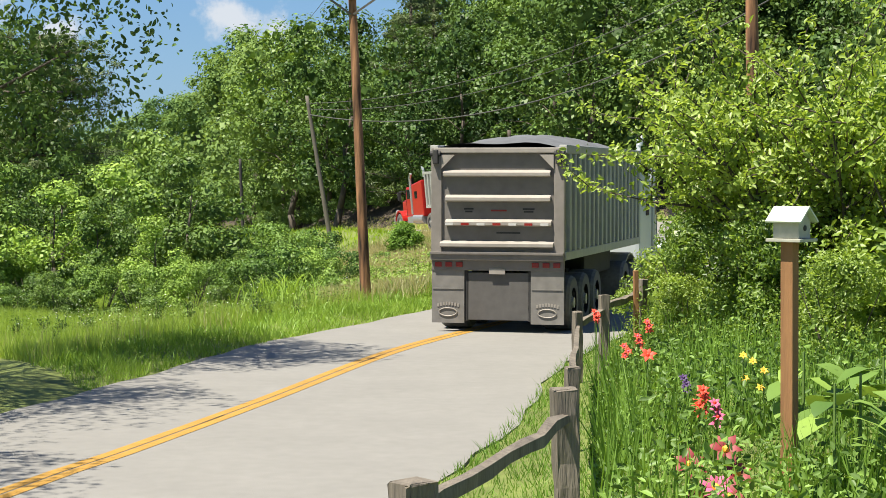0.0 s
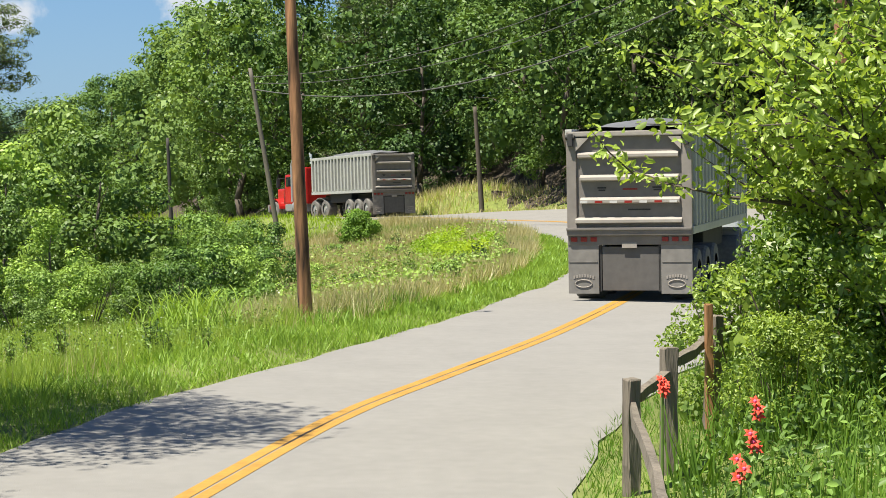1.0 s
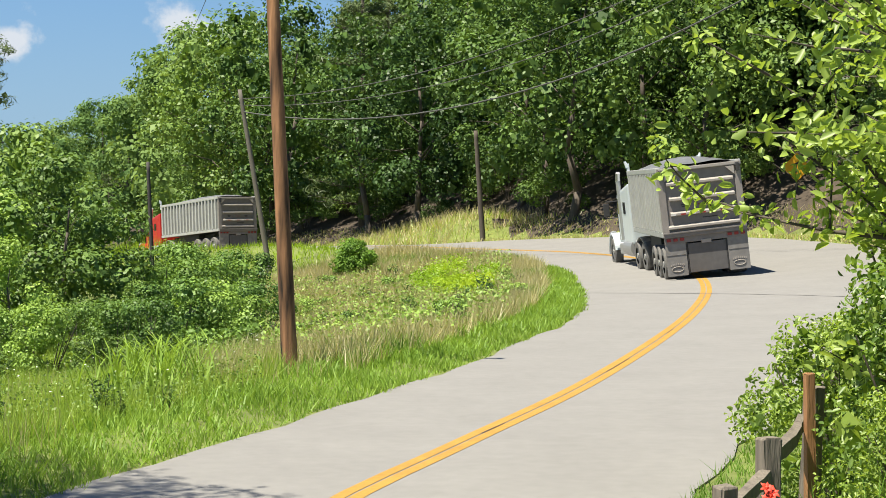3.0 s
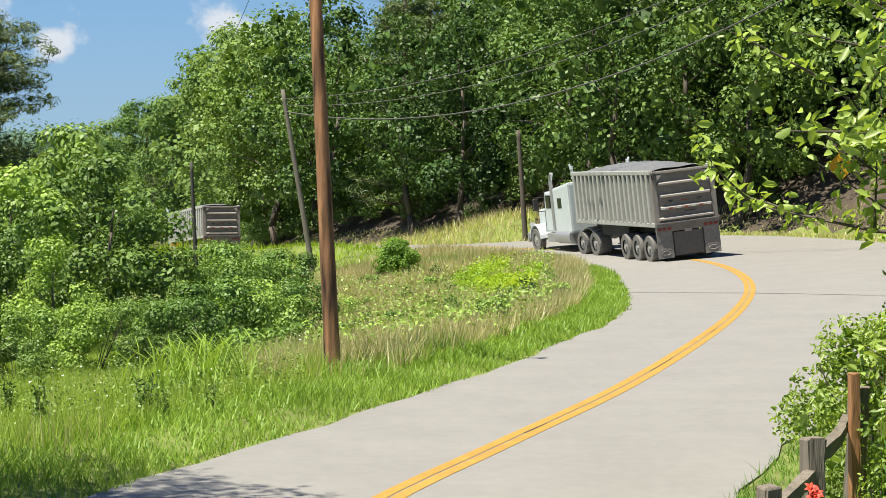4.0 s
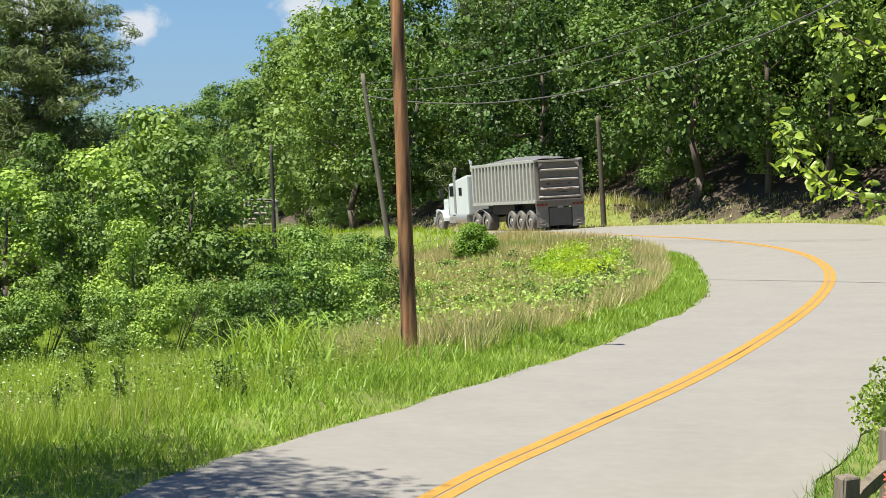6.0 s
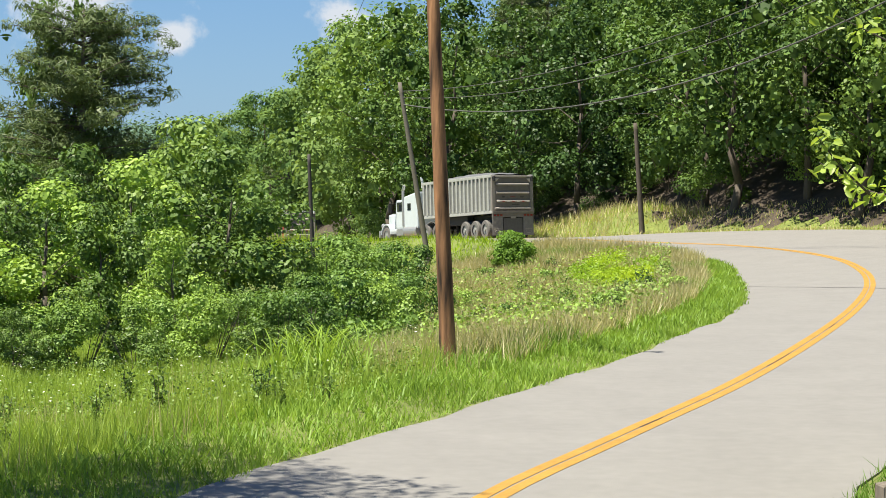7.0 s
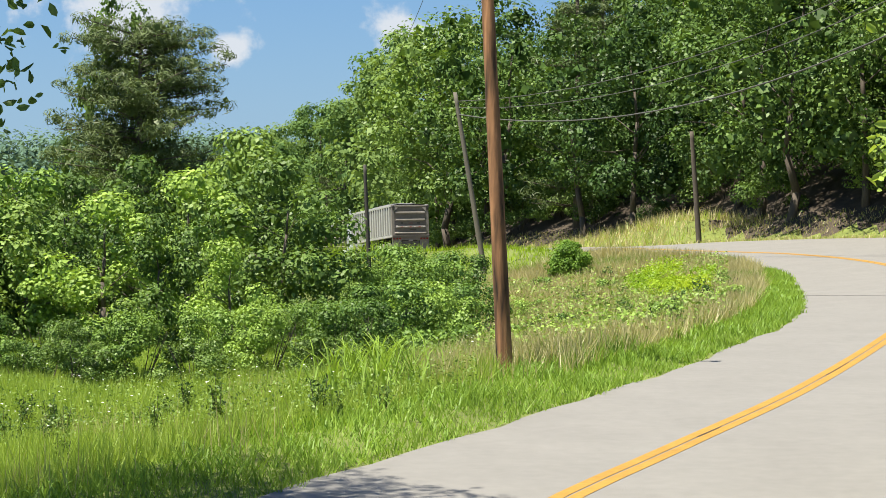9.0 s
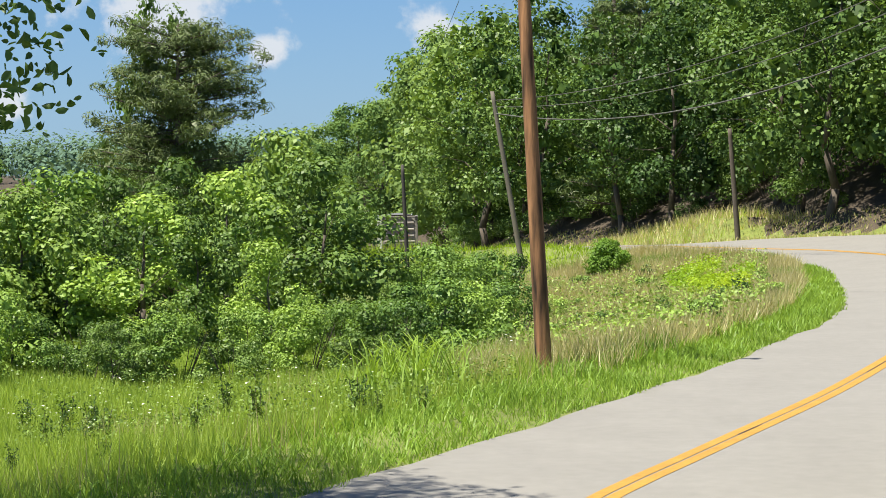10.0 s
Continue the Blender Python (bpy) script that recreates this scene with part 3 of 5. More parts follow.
def thicket():
    rng = random.Random(11)
    lab = "dense leafy shrub in the thicket beside the meadow"
    def put(u, d, s, kind=None):
        x, y = by_bearing(u, d)
        pool = SHRUBS + SAPLINGS
        k, mk = pool[kind] if kind is not None else rng.choice(pool)
        stand(k, mk, x, y, s, rng.uniform(0, 360), lab if k[0] == "s" else "young bushy tree in the thicket beside the meadow", "shrub" if k[0] == "s" else "tree", "thicket shrubs" if k[0] == "s" else "thicket saplings")

    def crown(u, d, rise, kind, wide=1.0):
        """A crown whose top stands rise thousandths of a radian above the eye."""
        x, y = by_bearing(u, d)
        h = 2.88 + rise * d / 1000 - gz(x, y)
        k, mk = SAPLINGS[kind]
        q = h / 4.0
        stand(k, mk, x, y, q * wide, rng.uniform(0, 360), "young bushy tree in the thicket beside the meadow", "tree", "thicket saplings", 1 / wide)

    # the back of the thicket: its dim shade is put into darker-leaved saplings
    for u in range(-352, -170, 15):
        put(u + rng.uniform(-5, 5), rng.uniform(60, 66), rng.uniform(0.9, 1.15), rng.choice((4, 5)))
    # single crowns with gaps between them
    for u, d, rise, kind, wide in ((-163, 47, 3, 2, 1.05), (-186, 54, 19, 1, 0.95), (-174, 51, 2, 1, 1.0), (-211, 48, -1, 0, 1.15), (-238, 54, 6, 1, 1.0), (-256, 44, -12, 0, 1.25),
                                   (-278, 50, -4, 2, 1.0), (-301, 46, 0, 0, 1.1), (-324, 45, -8, 1, 1.1), (-347, 46, 6, 2, 1.1), (-192, 41, -34, 0, 1.0), (-228, 43, -22, 1, 0.9)):
        crown(u, d, rise, kind, wide)
    # low bushes along the meadow's edge, with dark hollows left open
    for u, d, q, kind in ((-211, 35.6, 0.46, 1), (-200, 36.5, 0.4, 0), (-237, 35.8, 0.42, 0), (-250, 36.5, 0.5, 2), (-262, 35.6, 0.46, 0), (-278, 36, 0.5, 0), (-292, 36, 0.5, 1), (-306, 35.4, 0.42, 2), (-318, 36, 0.45, 0), (-333, 35.6, 0.5, 1), (-346, 36, 0.55, 0), (-184, 36.5, 0.4, 1),
                          (-168, 37, 0.5, 0), (-154, 39, 0.6, 0), (-140, 37, 0.5, 2), (-144, 42, 0.66, 0), (-130, 41, 0.6, 0), (-126, 46, 0.62, 2), (-136, 50, 0.66, 0), (-119, 54, 0.6, 0)):
        kind = rng.choice((kind, kind, 1, 3, 4))
        put(u + rng.uniform(-4, 4), d + rng.uniform(-1.2, 2.5), q * (rng.uniform(0.6, 1.3) if u < -145 else 0.78) * (0.75 if kind > 2 else 1.0), kind)
    # lower growth on the slope inside the bend
    for u, d, s in ((-60, 44, 0.55), (-75, 40, 0.5), (-90, 42, 0.6), (-105, 40, 0.65), (-95, 48, 0.7), (-80, 52, 0.7), (-70, 58, 0.7), (-110, 52, 0.8),
                    (-88, 66, 0.6), (-100, 60, 0.75), (-120, 38, 0.5), (-135, 38, 0.5), (-40, 52, 0.3), (-95, 84, 0.4), (-112, 76, 0.4), (-108, 66, 0.5), (-118, 60, 0.5), (-92, 74, 0.45)):
        x, y = by_bearing(u, d)
        stand("s0", SHRUBS[0][1], x, y, s * 1.0, None, "low bright green shrub on the grassy slope", "shrub", "slope shrubs")



def understory():
    rng = random.Random(23)
    i0, i1 = int(np.argmin(np.abs(LY - 50))), int(np.argmin(np.abs(LY - 170)))
    for k in range(110):
        i = rng.randint(i0, i1)
        p = LINE[i] - LEFT[i] * (HW_R[i] + rng.uniform(5.2, 12))
        j, d = nearest(p[0], p[1])
        if -d[0] - HW_R[j[0]] < 3.4:
            continue
        q, mk = SHRUBS[1]
        stand(q, mk, p[0], p[1], rng.uniform(0.6, 1.2), rng.uniform(0, 360), "shaded undergrowth shrub at the foot of the wood", "shrub", "undergrowth shrubs")


understory()
for u, d, q in ((178, 90, 0.6), (192, 91, 0.7), (206, 92, 0.6), (222, 92, 0.7), (236, 91, 0.6), (250, 88, 0.7), (265, 85, 0.8)):
    stand("s1", SHRUBS[1][1], u * d / 1000, d, q, u * 11.0, "shaded undergrowth shrub at the foot of the wood", "shrub", "undergrowth shrubs")
thicket()
x, y = by_bearing(-10, 75)
stand("rb", lambda: shrub(1.5, 0.85, 60, 130, 0.085, L_GRASS, 71), x, y, 1.12, 0, "round green bush at the edge of the bend", "bush")
x, y = by_bearing(-241, 78)
stand("bigpine", lambda: pine_tree(12.0, 3.9, 0.06, 93, 0.30, 27, 8.5, 0.34, 0.14), x, y, 1.0, 0, "tall ragged pine standing above the thicket", "pine tree")
x, y = by_bearing(-252, 80)
stand("b0", BROAD[0][1], x, y, 0.42, 10, "leafy tree behind the ragged pine", "tree", "", 1.85)
for u, d, s in ((-262, 85, 0.42), (-205, 95, 0.46), (-182, 110, 0.46), (-290, 90, 0.36), (-165, 120, 0.46), (-320, 95, 0.36), (-345, 80, 0.40)):
    x, y = by_bearing(u, d)
    stand("b2", BROAD[2][1], x, y, s, None, "young broadleaf tree behind the thicket", "tree", "valley trees")

# the tree at the road's left edge that shades the near tarmac
NEAR = lambda: broad_tree(12.5, 3.6, 0.27, 90, 250, 0.11, L_DARK, 101, 0.0, True)
for x, y, q, turn in ((-7.8, 14.1, 1.0, 30), (-9.4, 7.8, 0.95, 140), (-10.6, 1.2, 1.0, 250)):
    stand("near", NEAR, x, y, q, turn, "shade tree with drooping leafy branches beside the road", "tree", "roadside shade trees")


def far_woods():
    """Rounded crowns over the distant ridge, too many to count."""
    rng = np.random.default_rng(3)
    cl = []
    for i in range(900):
        b, d = rng.uniform(-0.6, 0.0), rng.uniform(270, 520)
        x, y = math.sin(b) * d, math.cos(b) * d
        cl.append((x, y, 0, rng.uniform(3.5, 6.5)))
    cl = np.array(cl)
    i, d = nearest(cl[:, 0], cl[:, 1])
    cl = cl[np.abs(d) > 12]
    cl[:, 2] = ground_z(cl[:, 0], cl[:, 1]) + 4.5
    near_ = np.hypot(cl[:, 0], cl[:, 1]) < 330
    # crowns past 330 m take the leaf colour with more haze in it
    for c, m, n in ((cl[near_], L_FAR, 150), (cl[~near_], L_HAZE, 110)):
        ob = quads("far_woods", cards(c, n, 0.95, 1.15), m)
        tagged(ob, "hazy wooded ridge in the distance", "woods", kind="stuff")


far_woods()


def valley_side():
    """The wooded valley side that falls away behind the bend."""
    rng = random.Random(41)
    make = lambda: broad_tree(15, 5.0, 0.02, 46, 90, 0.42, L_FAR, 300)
    for depth, drop in ((236, 0), (205, 5), (178, 10), (155, 15)):
        for u in range(-186, -96, 11):
            b = u + rng.uniform(-4, 4)
            d = depth + rng.uniform(-10, 10)
            x, y = by_bearing(b, d)
            i, off = nearest(x, y)
            if -HW_R[i[0]] - 4 < off[0] < HW_L[i[0]] + 4:
                continue
            rise = float(np.interp(b, [-186, -172, -158, -140, -122, -110, -98], [20, 26, 34, 45, 53, 66, 84])) - drop + rng.uniform(-5, 3)
            tall = 2.88 + rise * d / 1000 - gz(x, y)
            stand("fartree", make, x, y, max(0.35, tall / 15.6), rng.uniform(0, 360), "rounded broadleaf tree on the far valley side", "tree", "valley side trees")


valley_side()

# ---------------------------------------------------------------- grass and weeds


def blades(name, x, y, h, w, material, lean=0.35, label="", category="grass"):
    """Upright tapered blades rooted in the ground."""
    n = len(x)
    z = ground_z(x, y) - 0.02
    a = RNG.uniform(0, 6.283, n)
    side = np.stack([np.cos(a), np.sin(a), 0 * a], 1) * (w / 2)[:, None]
    ln = RNG.normal(size=(n, 2)) * lean * h[:, None]
    base = np.stack([x, y, z], 1)
    tip = base + np.stack([ln[:, 0], ln[:, 1], h * RNG.uniform(0.8, 1.0, n)], 1)
    v = np.stack([base - side, base + side, tip], 1)
    return tagged(spikes(name, v, material), label, category, kind="stuff")


def scatter(n, xlo, xhi, ylo, yhi, keep):
    x, y = RNG.uniform(xlo, xhi, n), RNG.uniform(ylo, yhi, n)
    i, d = nearest(x, y)
    k = keep(x, y, d - HW_L[i], -d - HW_R[i])
    return x[k], y[k]


def arching(name, x, y, h, w, material, bow, label, category="grass"):
    """Broad blades that rise and then bow over, four pieces long."""
    n = len(x)
    a = RNG.uniform(0, 6.283, n)
    out = np.stack([np.cos(a), np.sin(a), 0 * a], 1)
    side = np.stack([-np.sin(a), np.cos(a), 0 * a], 1) * (w / 2)[:, None]
    base = np.stack([x, y, ground_z(x, y) - 0.03], 1)
    rows = []
    for f, k in ((0, 0.7), (0.35, 1.0), (0.7, 0.8), (0.92, 0.4), (1.0, 0.04)):
        c = base + out * (h * bow * f ** 2.2)[:, None] + np.array((0, 0, 1.0)) * (h * (f - 0.28 * f ** 3.5))[:, None]
        rows.append((c - side * k, c + side * k))
    v = np.concatenate([np.stack([p[0], p[1], q[1], q[0]], 1) for p, q in zip(rows, rows[1:])])
    return tagged(quads(name, v, material), label, category, kind="stuff")


def grasses():
    b = lambda x, y: x / np.maximum(y, 1)
    # short verge along the left edge, ragged towards the road
    x, y = scatter(900000, -16, 10, 3, 72, lambda x, y, el, er: (el + 0.10 * lump(x, y, 0.5) > 0.02) & (el < 2.2) & (b(x, y) > -0.42) & (RNG.random(len(x)) < np.clip(30 / np.maximum(y, 10), 0.25, 1)))
    blades("verge_grass", x, y, RNG.uniform(0.06, 0.22, len(x)) * (1 + 0.5 * lump(x, y, 0.8)), 0.009 + 0.0005 * y, L_GRASS, 0.4, "short bright green grass along the road's edge")
    x, y = scatter(60000, -12, 7, 12, 60, lambda x, y, el, er: (el > 0.08) & (el < 2.0) & (lump(x, y, 0.7) > 0.15) & (b(x, y) > -0.40))
    arching("verge_tufts", x, y, RNG.uniform(0.14, 0.36, len(x)), 0.012 + 0.0003 * y, L_GRASS, 0.6, "arching tufts of coarse grass at the road's edge")
    # meadow
    x, y = scatter(460000, -26, 0, 12, 48, lambda x, y, el, er: (el > 1.8) & (b(x, y) > -0.40) & (b(x, y) < -0.05))
    blades("meadow_grass", x, y, RNG.uniform(0.18, 0.45, len(x)) * (1 + 0.3 * lump(x, y, 1.4)), 0.007 + 0.0004 * y, L_MEADOW, 0.25, "tall light green meadow grass")
    x, y = scatter(16000, -13, -1, 14, 33, lambda x, y, el, er: (el > 1.2) & (el < 7.5) & (b(x, y) > -0.40) & (lump(x, y, 1.7) + 0.3 * RNG.normal(size=len(x)) > 0.55))
    blades("meadow_seed_grass", x, y, RNG.uniform(0.35, 0.8, len(x)), 0.005 + 0.00025 * y, L_TAN, 0.18, "thin dry seed stalks standing in the meadow")
    # dry grass inside the bend
    keep = lambda x, y, el, er: (el > 1.1) & (b(x, y) > -0.085 + 0.03 * lump(x, y, 4)) & (b(x, y) < 0.14) & ((np.abs(x + 1.2) > 0.8) | (y > 29.9) | (RNG.random(len(x)) < 0.12))
    x, y = scatter(300000, -6, 8, 27, 84, keep)
    t = lump(x, y, 2.5) + RNG.normal(size=len(x)) * 0.5 > -0.5
    blades("dry_grass", x[t], y[t], RNG.uniform(0.2, 0.65, t.sum()), 0.006 + 0.0004 * y[t], L_TAN, 0.3, "dry tan seed grass on the slope")
    blades("slope_grass", x[~t], y[~t], RNG.uniform(0.2, 0.5, (~t).sum()), 0.008 + 0.0005 * y[~t], L_GRASS, 0.35, "green weeds and grass on the slope")
    # far verge, right of the road past the bend
    x, y = scatter(330000, -40, 30, 44, 150, lambda x, y, el, er: (er > 0.1) & (er < 5.5))
    t = RNG.random(len(x)) < 0.6
    hump = 0.45 + 1.0 * ss(97, 100, y) * (1 - ss(110, 116, y))
    blades("bank_grass", x[~t], y[~t], RNG.uniform(0.2, 0.55, (~t).sum()) * hump[~t], 0.014 + 0.0003 * y[~t], L_MEADOW, 0.35, "long pale green grass along the foot of the wooded bank")
    blades("dry_bank_grass", x[t], y[t], RNG.uniform(0.25, 0.7, t.sum()) * hump[t], 0.012 + 0.0003 * y[t], L_TAN, 0.35, "dry grass along the foot of the wooded bank")
    x, y = scatter(60000, -40, 6, 84, 150, lambda x, y, el, er: (el > 0.1) & (el < 6))
    blades("far_verge_grass", x, y, RNG.uniform(0.15, 0.4, len(x)) * (1 + 3.4 * ss(107, 119, y)), 0.05 + 0 * x, L_LIME, 0.3, "tall yellow-green weeds beside the road")
    # garden side
    x, y = scatter(160000, -4, 9, -16, 30, lambda x, y, el, er: (er > -0.05) & (er < 6))
    blades("garden_grass", x, y, RNG.uniform(0.05, 0.20, len(x)), 0.016 + 0 * x, L_GRASS, 0.4, "green grass and weeds along the fence")


grasses()


def weed_patch(name, u0, u1, d0, d1, n, h, size, material, label, round_=False):
    """Leafy weeds: stalks of leaves over a patch of the slope."""
    uu, dd = RNG.uniform(u0, u1, n), RNG.uniform(d0, d1, n)
    x, y = uu * dd / 1000, dd
    i, d = nearest(x, y)
    k = d - HW_L[i] > 1.2
    if round_:
        q = ((uu - (u0 + u1) / 2) / (u1 - u0) * 2) ** 2 + ((dd - (d0 + d1) / 2) / (d1 - d0) * 2) ** 2
        k &= q + 0.5 * lump(x, y, 0.7) + 0.25 * RNG.normal(size=len(x)) < 0.7
    x, y = x[k], y[k]
    p = np.stack([x, y, ground_z(x, y) + RNG.uniform(0, h, len(x))], 1)
    tagged(quads(name, leaf_cards(p, size, 0.7), material), label, "weeds", kind="stuff")


for u0, u1, d0, d1, n in ((28, 52, 50, 58, 5000), (42, 62, 48, 53, 2600), (16, 34, 56, 66, 3600), (24, 48, 61, 72, 5200), (50, 66, 56, 62, 1400)):
    weed_patch("goldenrod_patch", u0, u1, d0, d1, n, 0.75, 0.085, L_LIME, "patch of bright yellow-green weeds inside the bend", True)
weed_patch("slope_weeds", -60, 70, 33, 74, 17000, 0.55, 0.085, L_SHRUB, "leafy green weeds among the dry grass")
weed_patch("meadow_weeds", -330, -60, 22, 40, 15000, 0.45, 0.042, L_BROAD, "leafy weeds along the meadow's edge")
weed_patch("vine_cover", -125, -62, 38, 66, 30000, 0.7, 0.11, L_SHRUB, "vines and low growth covering the slope")



def tall_weed(h, r, leaf, seed, leaves):
    """A stalk set with small leaves."""
    rng = random.Random(seed)
    top = bpy.data.objects.new("tall_weed", None)
    scene.collection.objects.link(top)
    bm = bmesh.new()
    pts = []
    for k in range(5):
        a = rng.uniform(0, 6.283)
        e = Vector((math.cos(a) * r * rng.uniform(0.3, 1), math.sin(a) * r * rng.uniform(0.3, 1), h * rng.uniform(0.6, 1)))
        cyl(bm, 0.008, 0.004, (0, 0, -0.05), e, 4)
        for j in range(70):
            f = rng.uniform(0.15, 1)
            pts.append(tuple(e * f + Vector((rng.gauss(0, 0.05), rng.gauss(0, 0.05), rng.gauss(0, 0.03)))))
    part("stalk", bm, M_BARK, top)
    quads("foliage", leaf_cards(np.array(pts), leaf, 0.4, 0.4), leaves, top)
    return top


def weeds():
    rng = random.Random(31)
    for k in range(24):
        u, d = rng.uniform(-335, -95), rng.uniform(19.5, 29)
        x, y = by_bearing(u, d)
        i, dd = nearest(x, y)
        if dd[0] - HW_L[i[0]] < 1.0:
            continue
        n = rng.randrange(2)
        stand("w%d" % n, lambda: tall_weed(0.85 + 0.2 * n, 0.2, 0.07, 200 + n, (L_DARK, L_BROAD)[n]), x, y, rng.uniform(0.5, 0.95), None, "tall leafy weed standing in the meadow grass", "weed", "meadow weeds")
    for k in range(46):
        u, d = rng.uniform(-55, 72), rng.uniform(36, 72)
        x, y = by_bearing(u, d)
        i, dd = nearest(x, y)
        if dd[0] - HW_L[i[0]] < 1.5:
            continue
        n = 2 + rng.randrange(2)
        stand("w%d" % n, lambda: shrub(0.95, 0.55, 14, 60, 0.075, (L_BROAD, L_SHRUB)[n - 2], 210 + n, "low_bush"), x, y, rng.uniform(0.3, 0.95), None, "small leafy bush among the dry grass of the bend", "bush", "bend bushes")


weeds()

# ---------------------------------------------------------------- poles and wires


def utility_pole(base, top, r, material, name, label, arm=False):
    e = bpy.data.objects.new(name, None)
    scene.collection.objects.link(e)
    e.location = base
    d = Vector(top) - Vector(base)
    bm = bmesh.new()
    rings, n, sides = [], 16, 16
    for i in range(n + 1):
        f = i / n
        c = d * f - Vector((0, 0, 0.3 if i == 0 else 0))
        rr = r * (1.12 - 0.35 * f) * (1 + 0.02 * math.sin(i * 2.3))
        rings.append([bm.verts.new(c + Vector((math.cos(k * 6.2832 / sides) * rr, math.sin(k * 6.2832 / sides) * rr, 0))) for k in range(sides)])
    for q, w in zip(rings, rings[1:]):
        for k in range(sides):
            bm.faces.new((q[k], q[(k + 1) % sides], w[(k + 1) % sides], w[k]))
    bm.faces.new(rings[-1])
    smooth(part("shaft", bm, material, e))
    if arm:
        bm = bmesh.new()
        box(bm, 2.2, 0.10, 0.12, d * 0.965 + Vector((0, -r, 0)), 0.01, (0, 0, 8))
        part("crossarm", bm, material, e)
        for s in (-0.95, 0, 0.95):
            bm = bmesh.new()
            cyl(bm, 0.04, 0.05, d * 0.965 + Vector((s, -r, 0.06)), d * 0.965 + Vector((s, -r, 0.24)), 8)
            part("insulator", bm, M_GREYPOLE, e)
        for s in (-1, 1):
            bm = bmesh.new()
            box(bm, 0.72, 0.02, 0.05, d * 0.94 + Vector((s * 0.32, -r * 1.1, -0.02)), 0, (0, -s * 35, 8))
            part("brace", bm, M_GREYPOLE, e)
    return tagged(e, label, "utility pole")


def wire(a, b, sag, r=0.024):
    cu = bpy.data.curves.new("overhead_cable", "CURVE")
    cu.dimensions, cu.bevel_depth, cu.bevel_resolution = "3D", r, 1
    sp = cu.splines.new("POLY")
    sp.points.add(24)
    for i in range(25):
        f = i / 24
        p = Vector(a).lerp(Vector(b), f) - Vector((0, 0, sag * 4 * f * (1 - f)))
        sp.points[i].co = (*p, 1)
    cu.materials.append(M_CABLE)
    return tagged(new("overhead_cable", cu), "dark overhead cable slung between poles", "cable", "overhead cables")


def from_eye(u, v, d):
    """Place d metres ahead of the last standpoint, u and v thousandths of a radian right and up."""
    return Vector((u * d / 1000, d, 2.88 + v * d / 1000))


pb = from_eye(-45.6, -97.5, 29.7)
pole_top = pb + Vector((-0.33, 0, 7.3))
utility_pole((pb.x, pb.y, gz(pb.x, pb.y) - 0.05), pole_top, 0.115, M_POLE, "utility_pole", "brown treated wooden utility pole with a crossarm at the verge", True)
lb = from_eye(-56, -35, 88)
lt = from_eye(-71.5, 48, 88)
utility_pole((lb.x, lb.y, min(lb.z, gz(lb.x, lb.y))), lt, 0.12, M_GREYPOLE, "leaning_pole", "grey weathered utility pole leaning by the far bend")
db = from_eye(-116, -14, 62)
utility_pole((db.x, db.y, gz(db.x, db.y)), from_eye(-119, 10.5, 62), 0.07, M_CRACK, "dark_pole", "short dark pole behind the thicket")
# a bare tree trunk, its shaft built the same way as a pole's
tb = from_eye(55, -34, 96)
utility_pole((tb.x, tb.y, gz(tb.x, tb.y)), from_eye(51, 27, 96), 0.13, M_BARK, "bare_trunk", "grey leaning bare tree trunk at the wood's edge")
rb = Vector((6.2, 20.7, 0))
utility_pole((rb.x, rb.y, gz(rb.x, rb.y)), (rb.x - 0.2, rb.y, 9.5), 0.13, M_POLE, "utility_pole", "brown treated wooden utility pole behind the apple tree", True)
a = from_eye(-70, 36.5, 88)
for k, (u, v, d, s) in enumerate(((330, 185, 60, 3.25), (330, 199, 60, 2.6), (330, 211, 60, 2.34))):
    wire(a + Vector((0, 0, 0.3 * k)), from_eye(u, v, d), s, 0.030 if k == 0 else 0.018)
wire(pole_top + Vector((-0.3, 0, 0.1)), from_eye(-110, 60, 120), 0.8, 0.008)
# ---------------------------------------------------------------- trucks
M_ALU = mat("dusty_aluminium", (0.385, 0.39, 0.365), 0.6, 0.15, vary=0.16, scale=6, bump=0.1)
# tub walls and gate panel have darker tones than the ribs on them
M_WALL = mat("dusty_dark_tub_wall", (0.20, 0.205, 0.19), 0.65, 0.2, vary=0.2, scale=6)
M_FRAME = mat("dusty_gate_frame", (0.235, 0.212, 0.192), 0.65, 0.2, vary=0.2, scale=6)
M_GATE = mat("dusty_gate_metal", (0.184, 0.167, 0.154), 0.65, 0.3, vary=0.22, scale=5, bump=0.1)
M_RIB = mat("dusty_rib_metal", (0.315, 0.287, 0.257), 0.6, 0.1, vary=0.2, scale=6)
M_PANEL = mat("dark_spreader_metal", (0.095, 0.09, 0.086), 0.7, vary=0.25, scale=6)
M_FLAP = mat("grey_rubber", (0.185, 0.176, 0.164), 0.85, vary=0.25, scale=7)
M_DARK = mat("dark_underbody", (0.034, 0.034, 0.034), 0.8, vary=0.3)
M_TYRE = mat("dusty_tyre_rubber", (0.135, 0.13, 0.12), 0.9, vary=0.3, scale=15)
M_RIM = mat("polished_rim", (0.410, 0.410, 0.397), 0.4, 0.5, vary=0.2)
M_TARP = mat("grey_tarp", (0.110, 0.116, 0.123), 0.85, vary=0.25, scale=5, bump=0.3, bscale=12)
M_WHITE = mat("white_truck_paint", (0.53, 0.585, 0.60), 0.35, vary=0.06, scale=4)
M_RED = mat("red_truck_paint", (0.424, 0.017, 0.013), 0.35, vary=0.1, scale=4)
M_CHROME = mat("chrome", (0.42, 0.42, 0.41), 0.42, 0.6, vary=0.08)
M_GLASS = mat("dark_window_glass", (0.013, 0.017, 0.021), 0.08, vary=0.05)
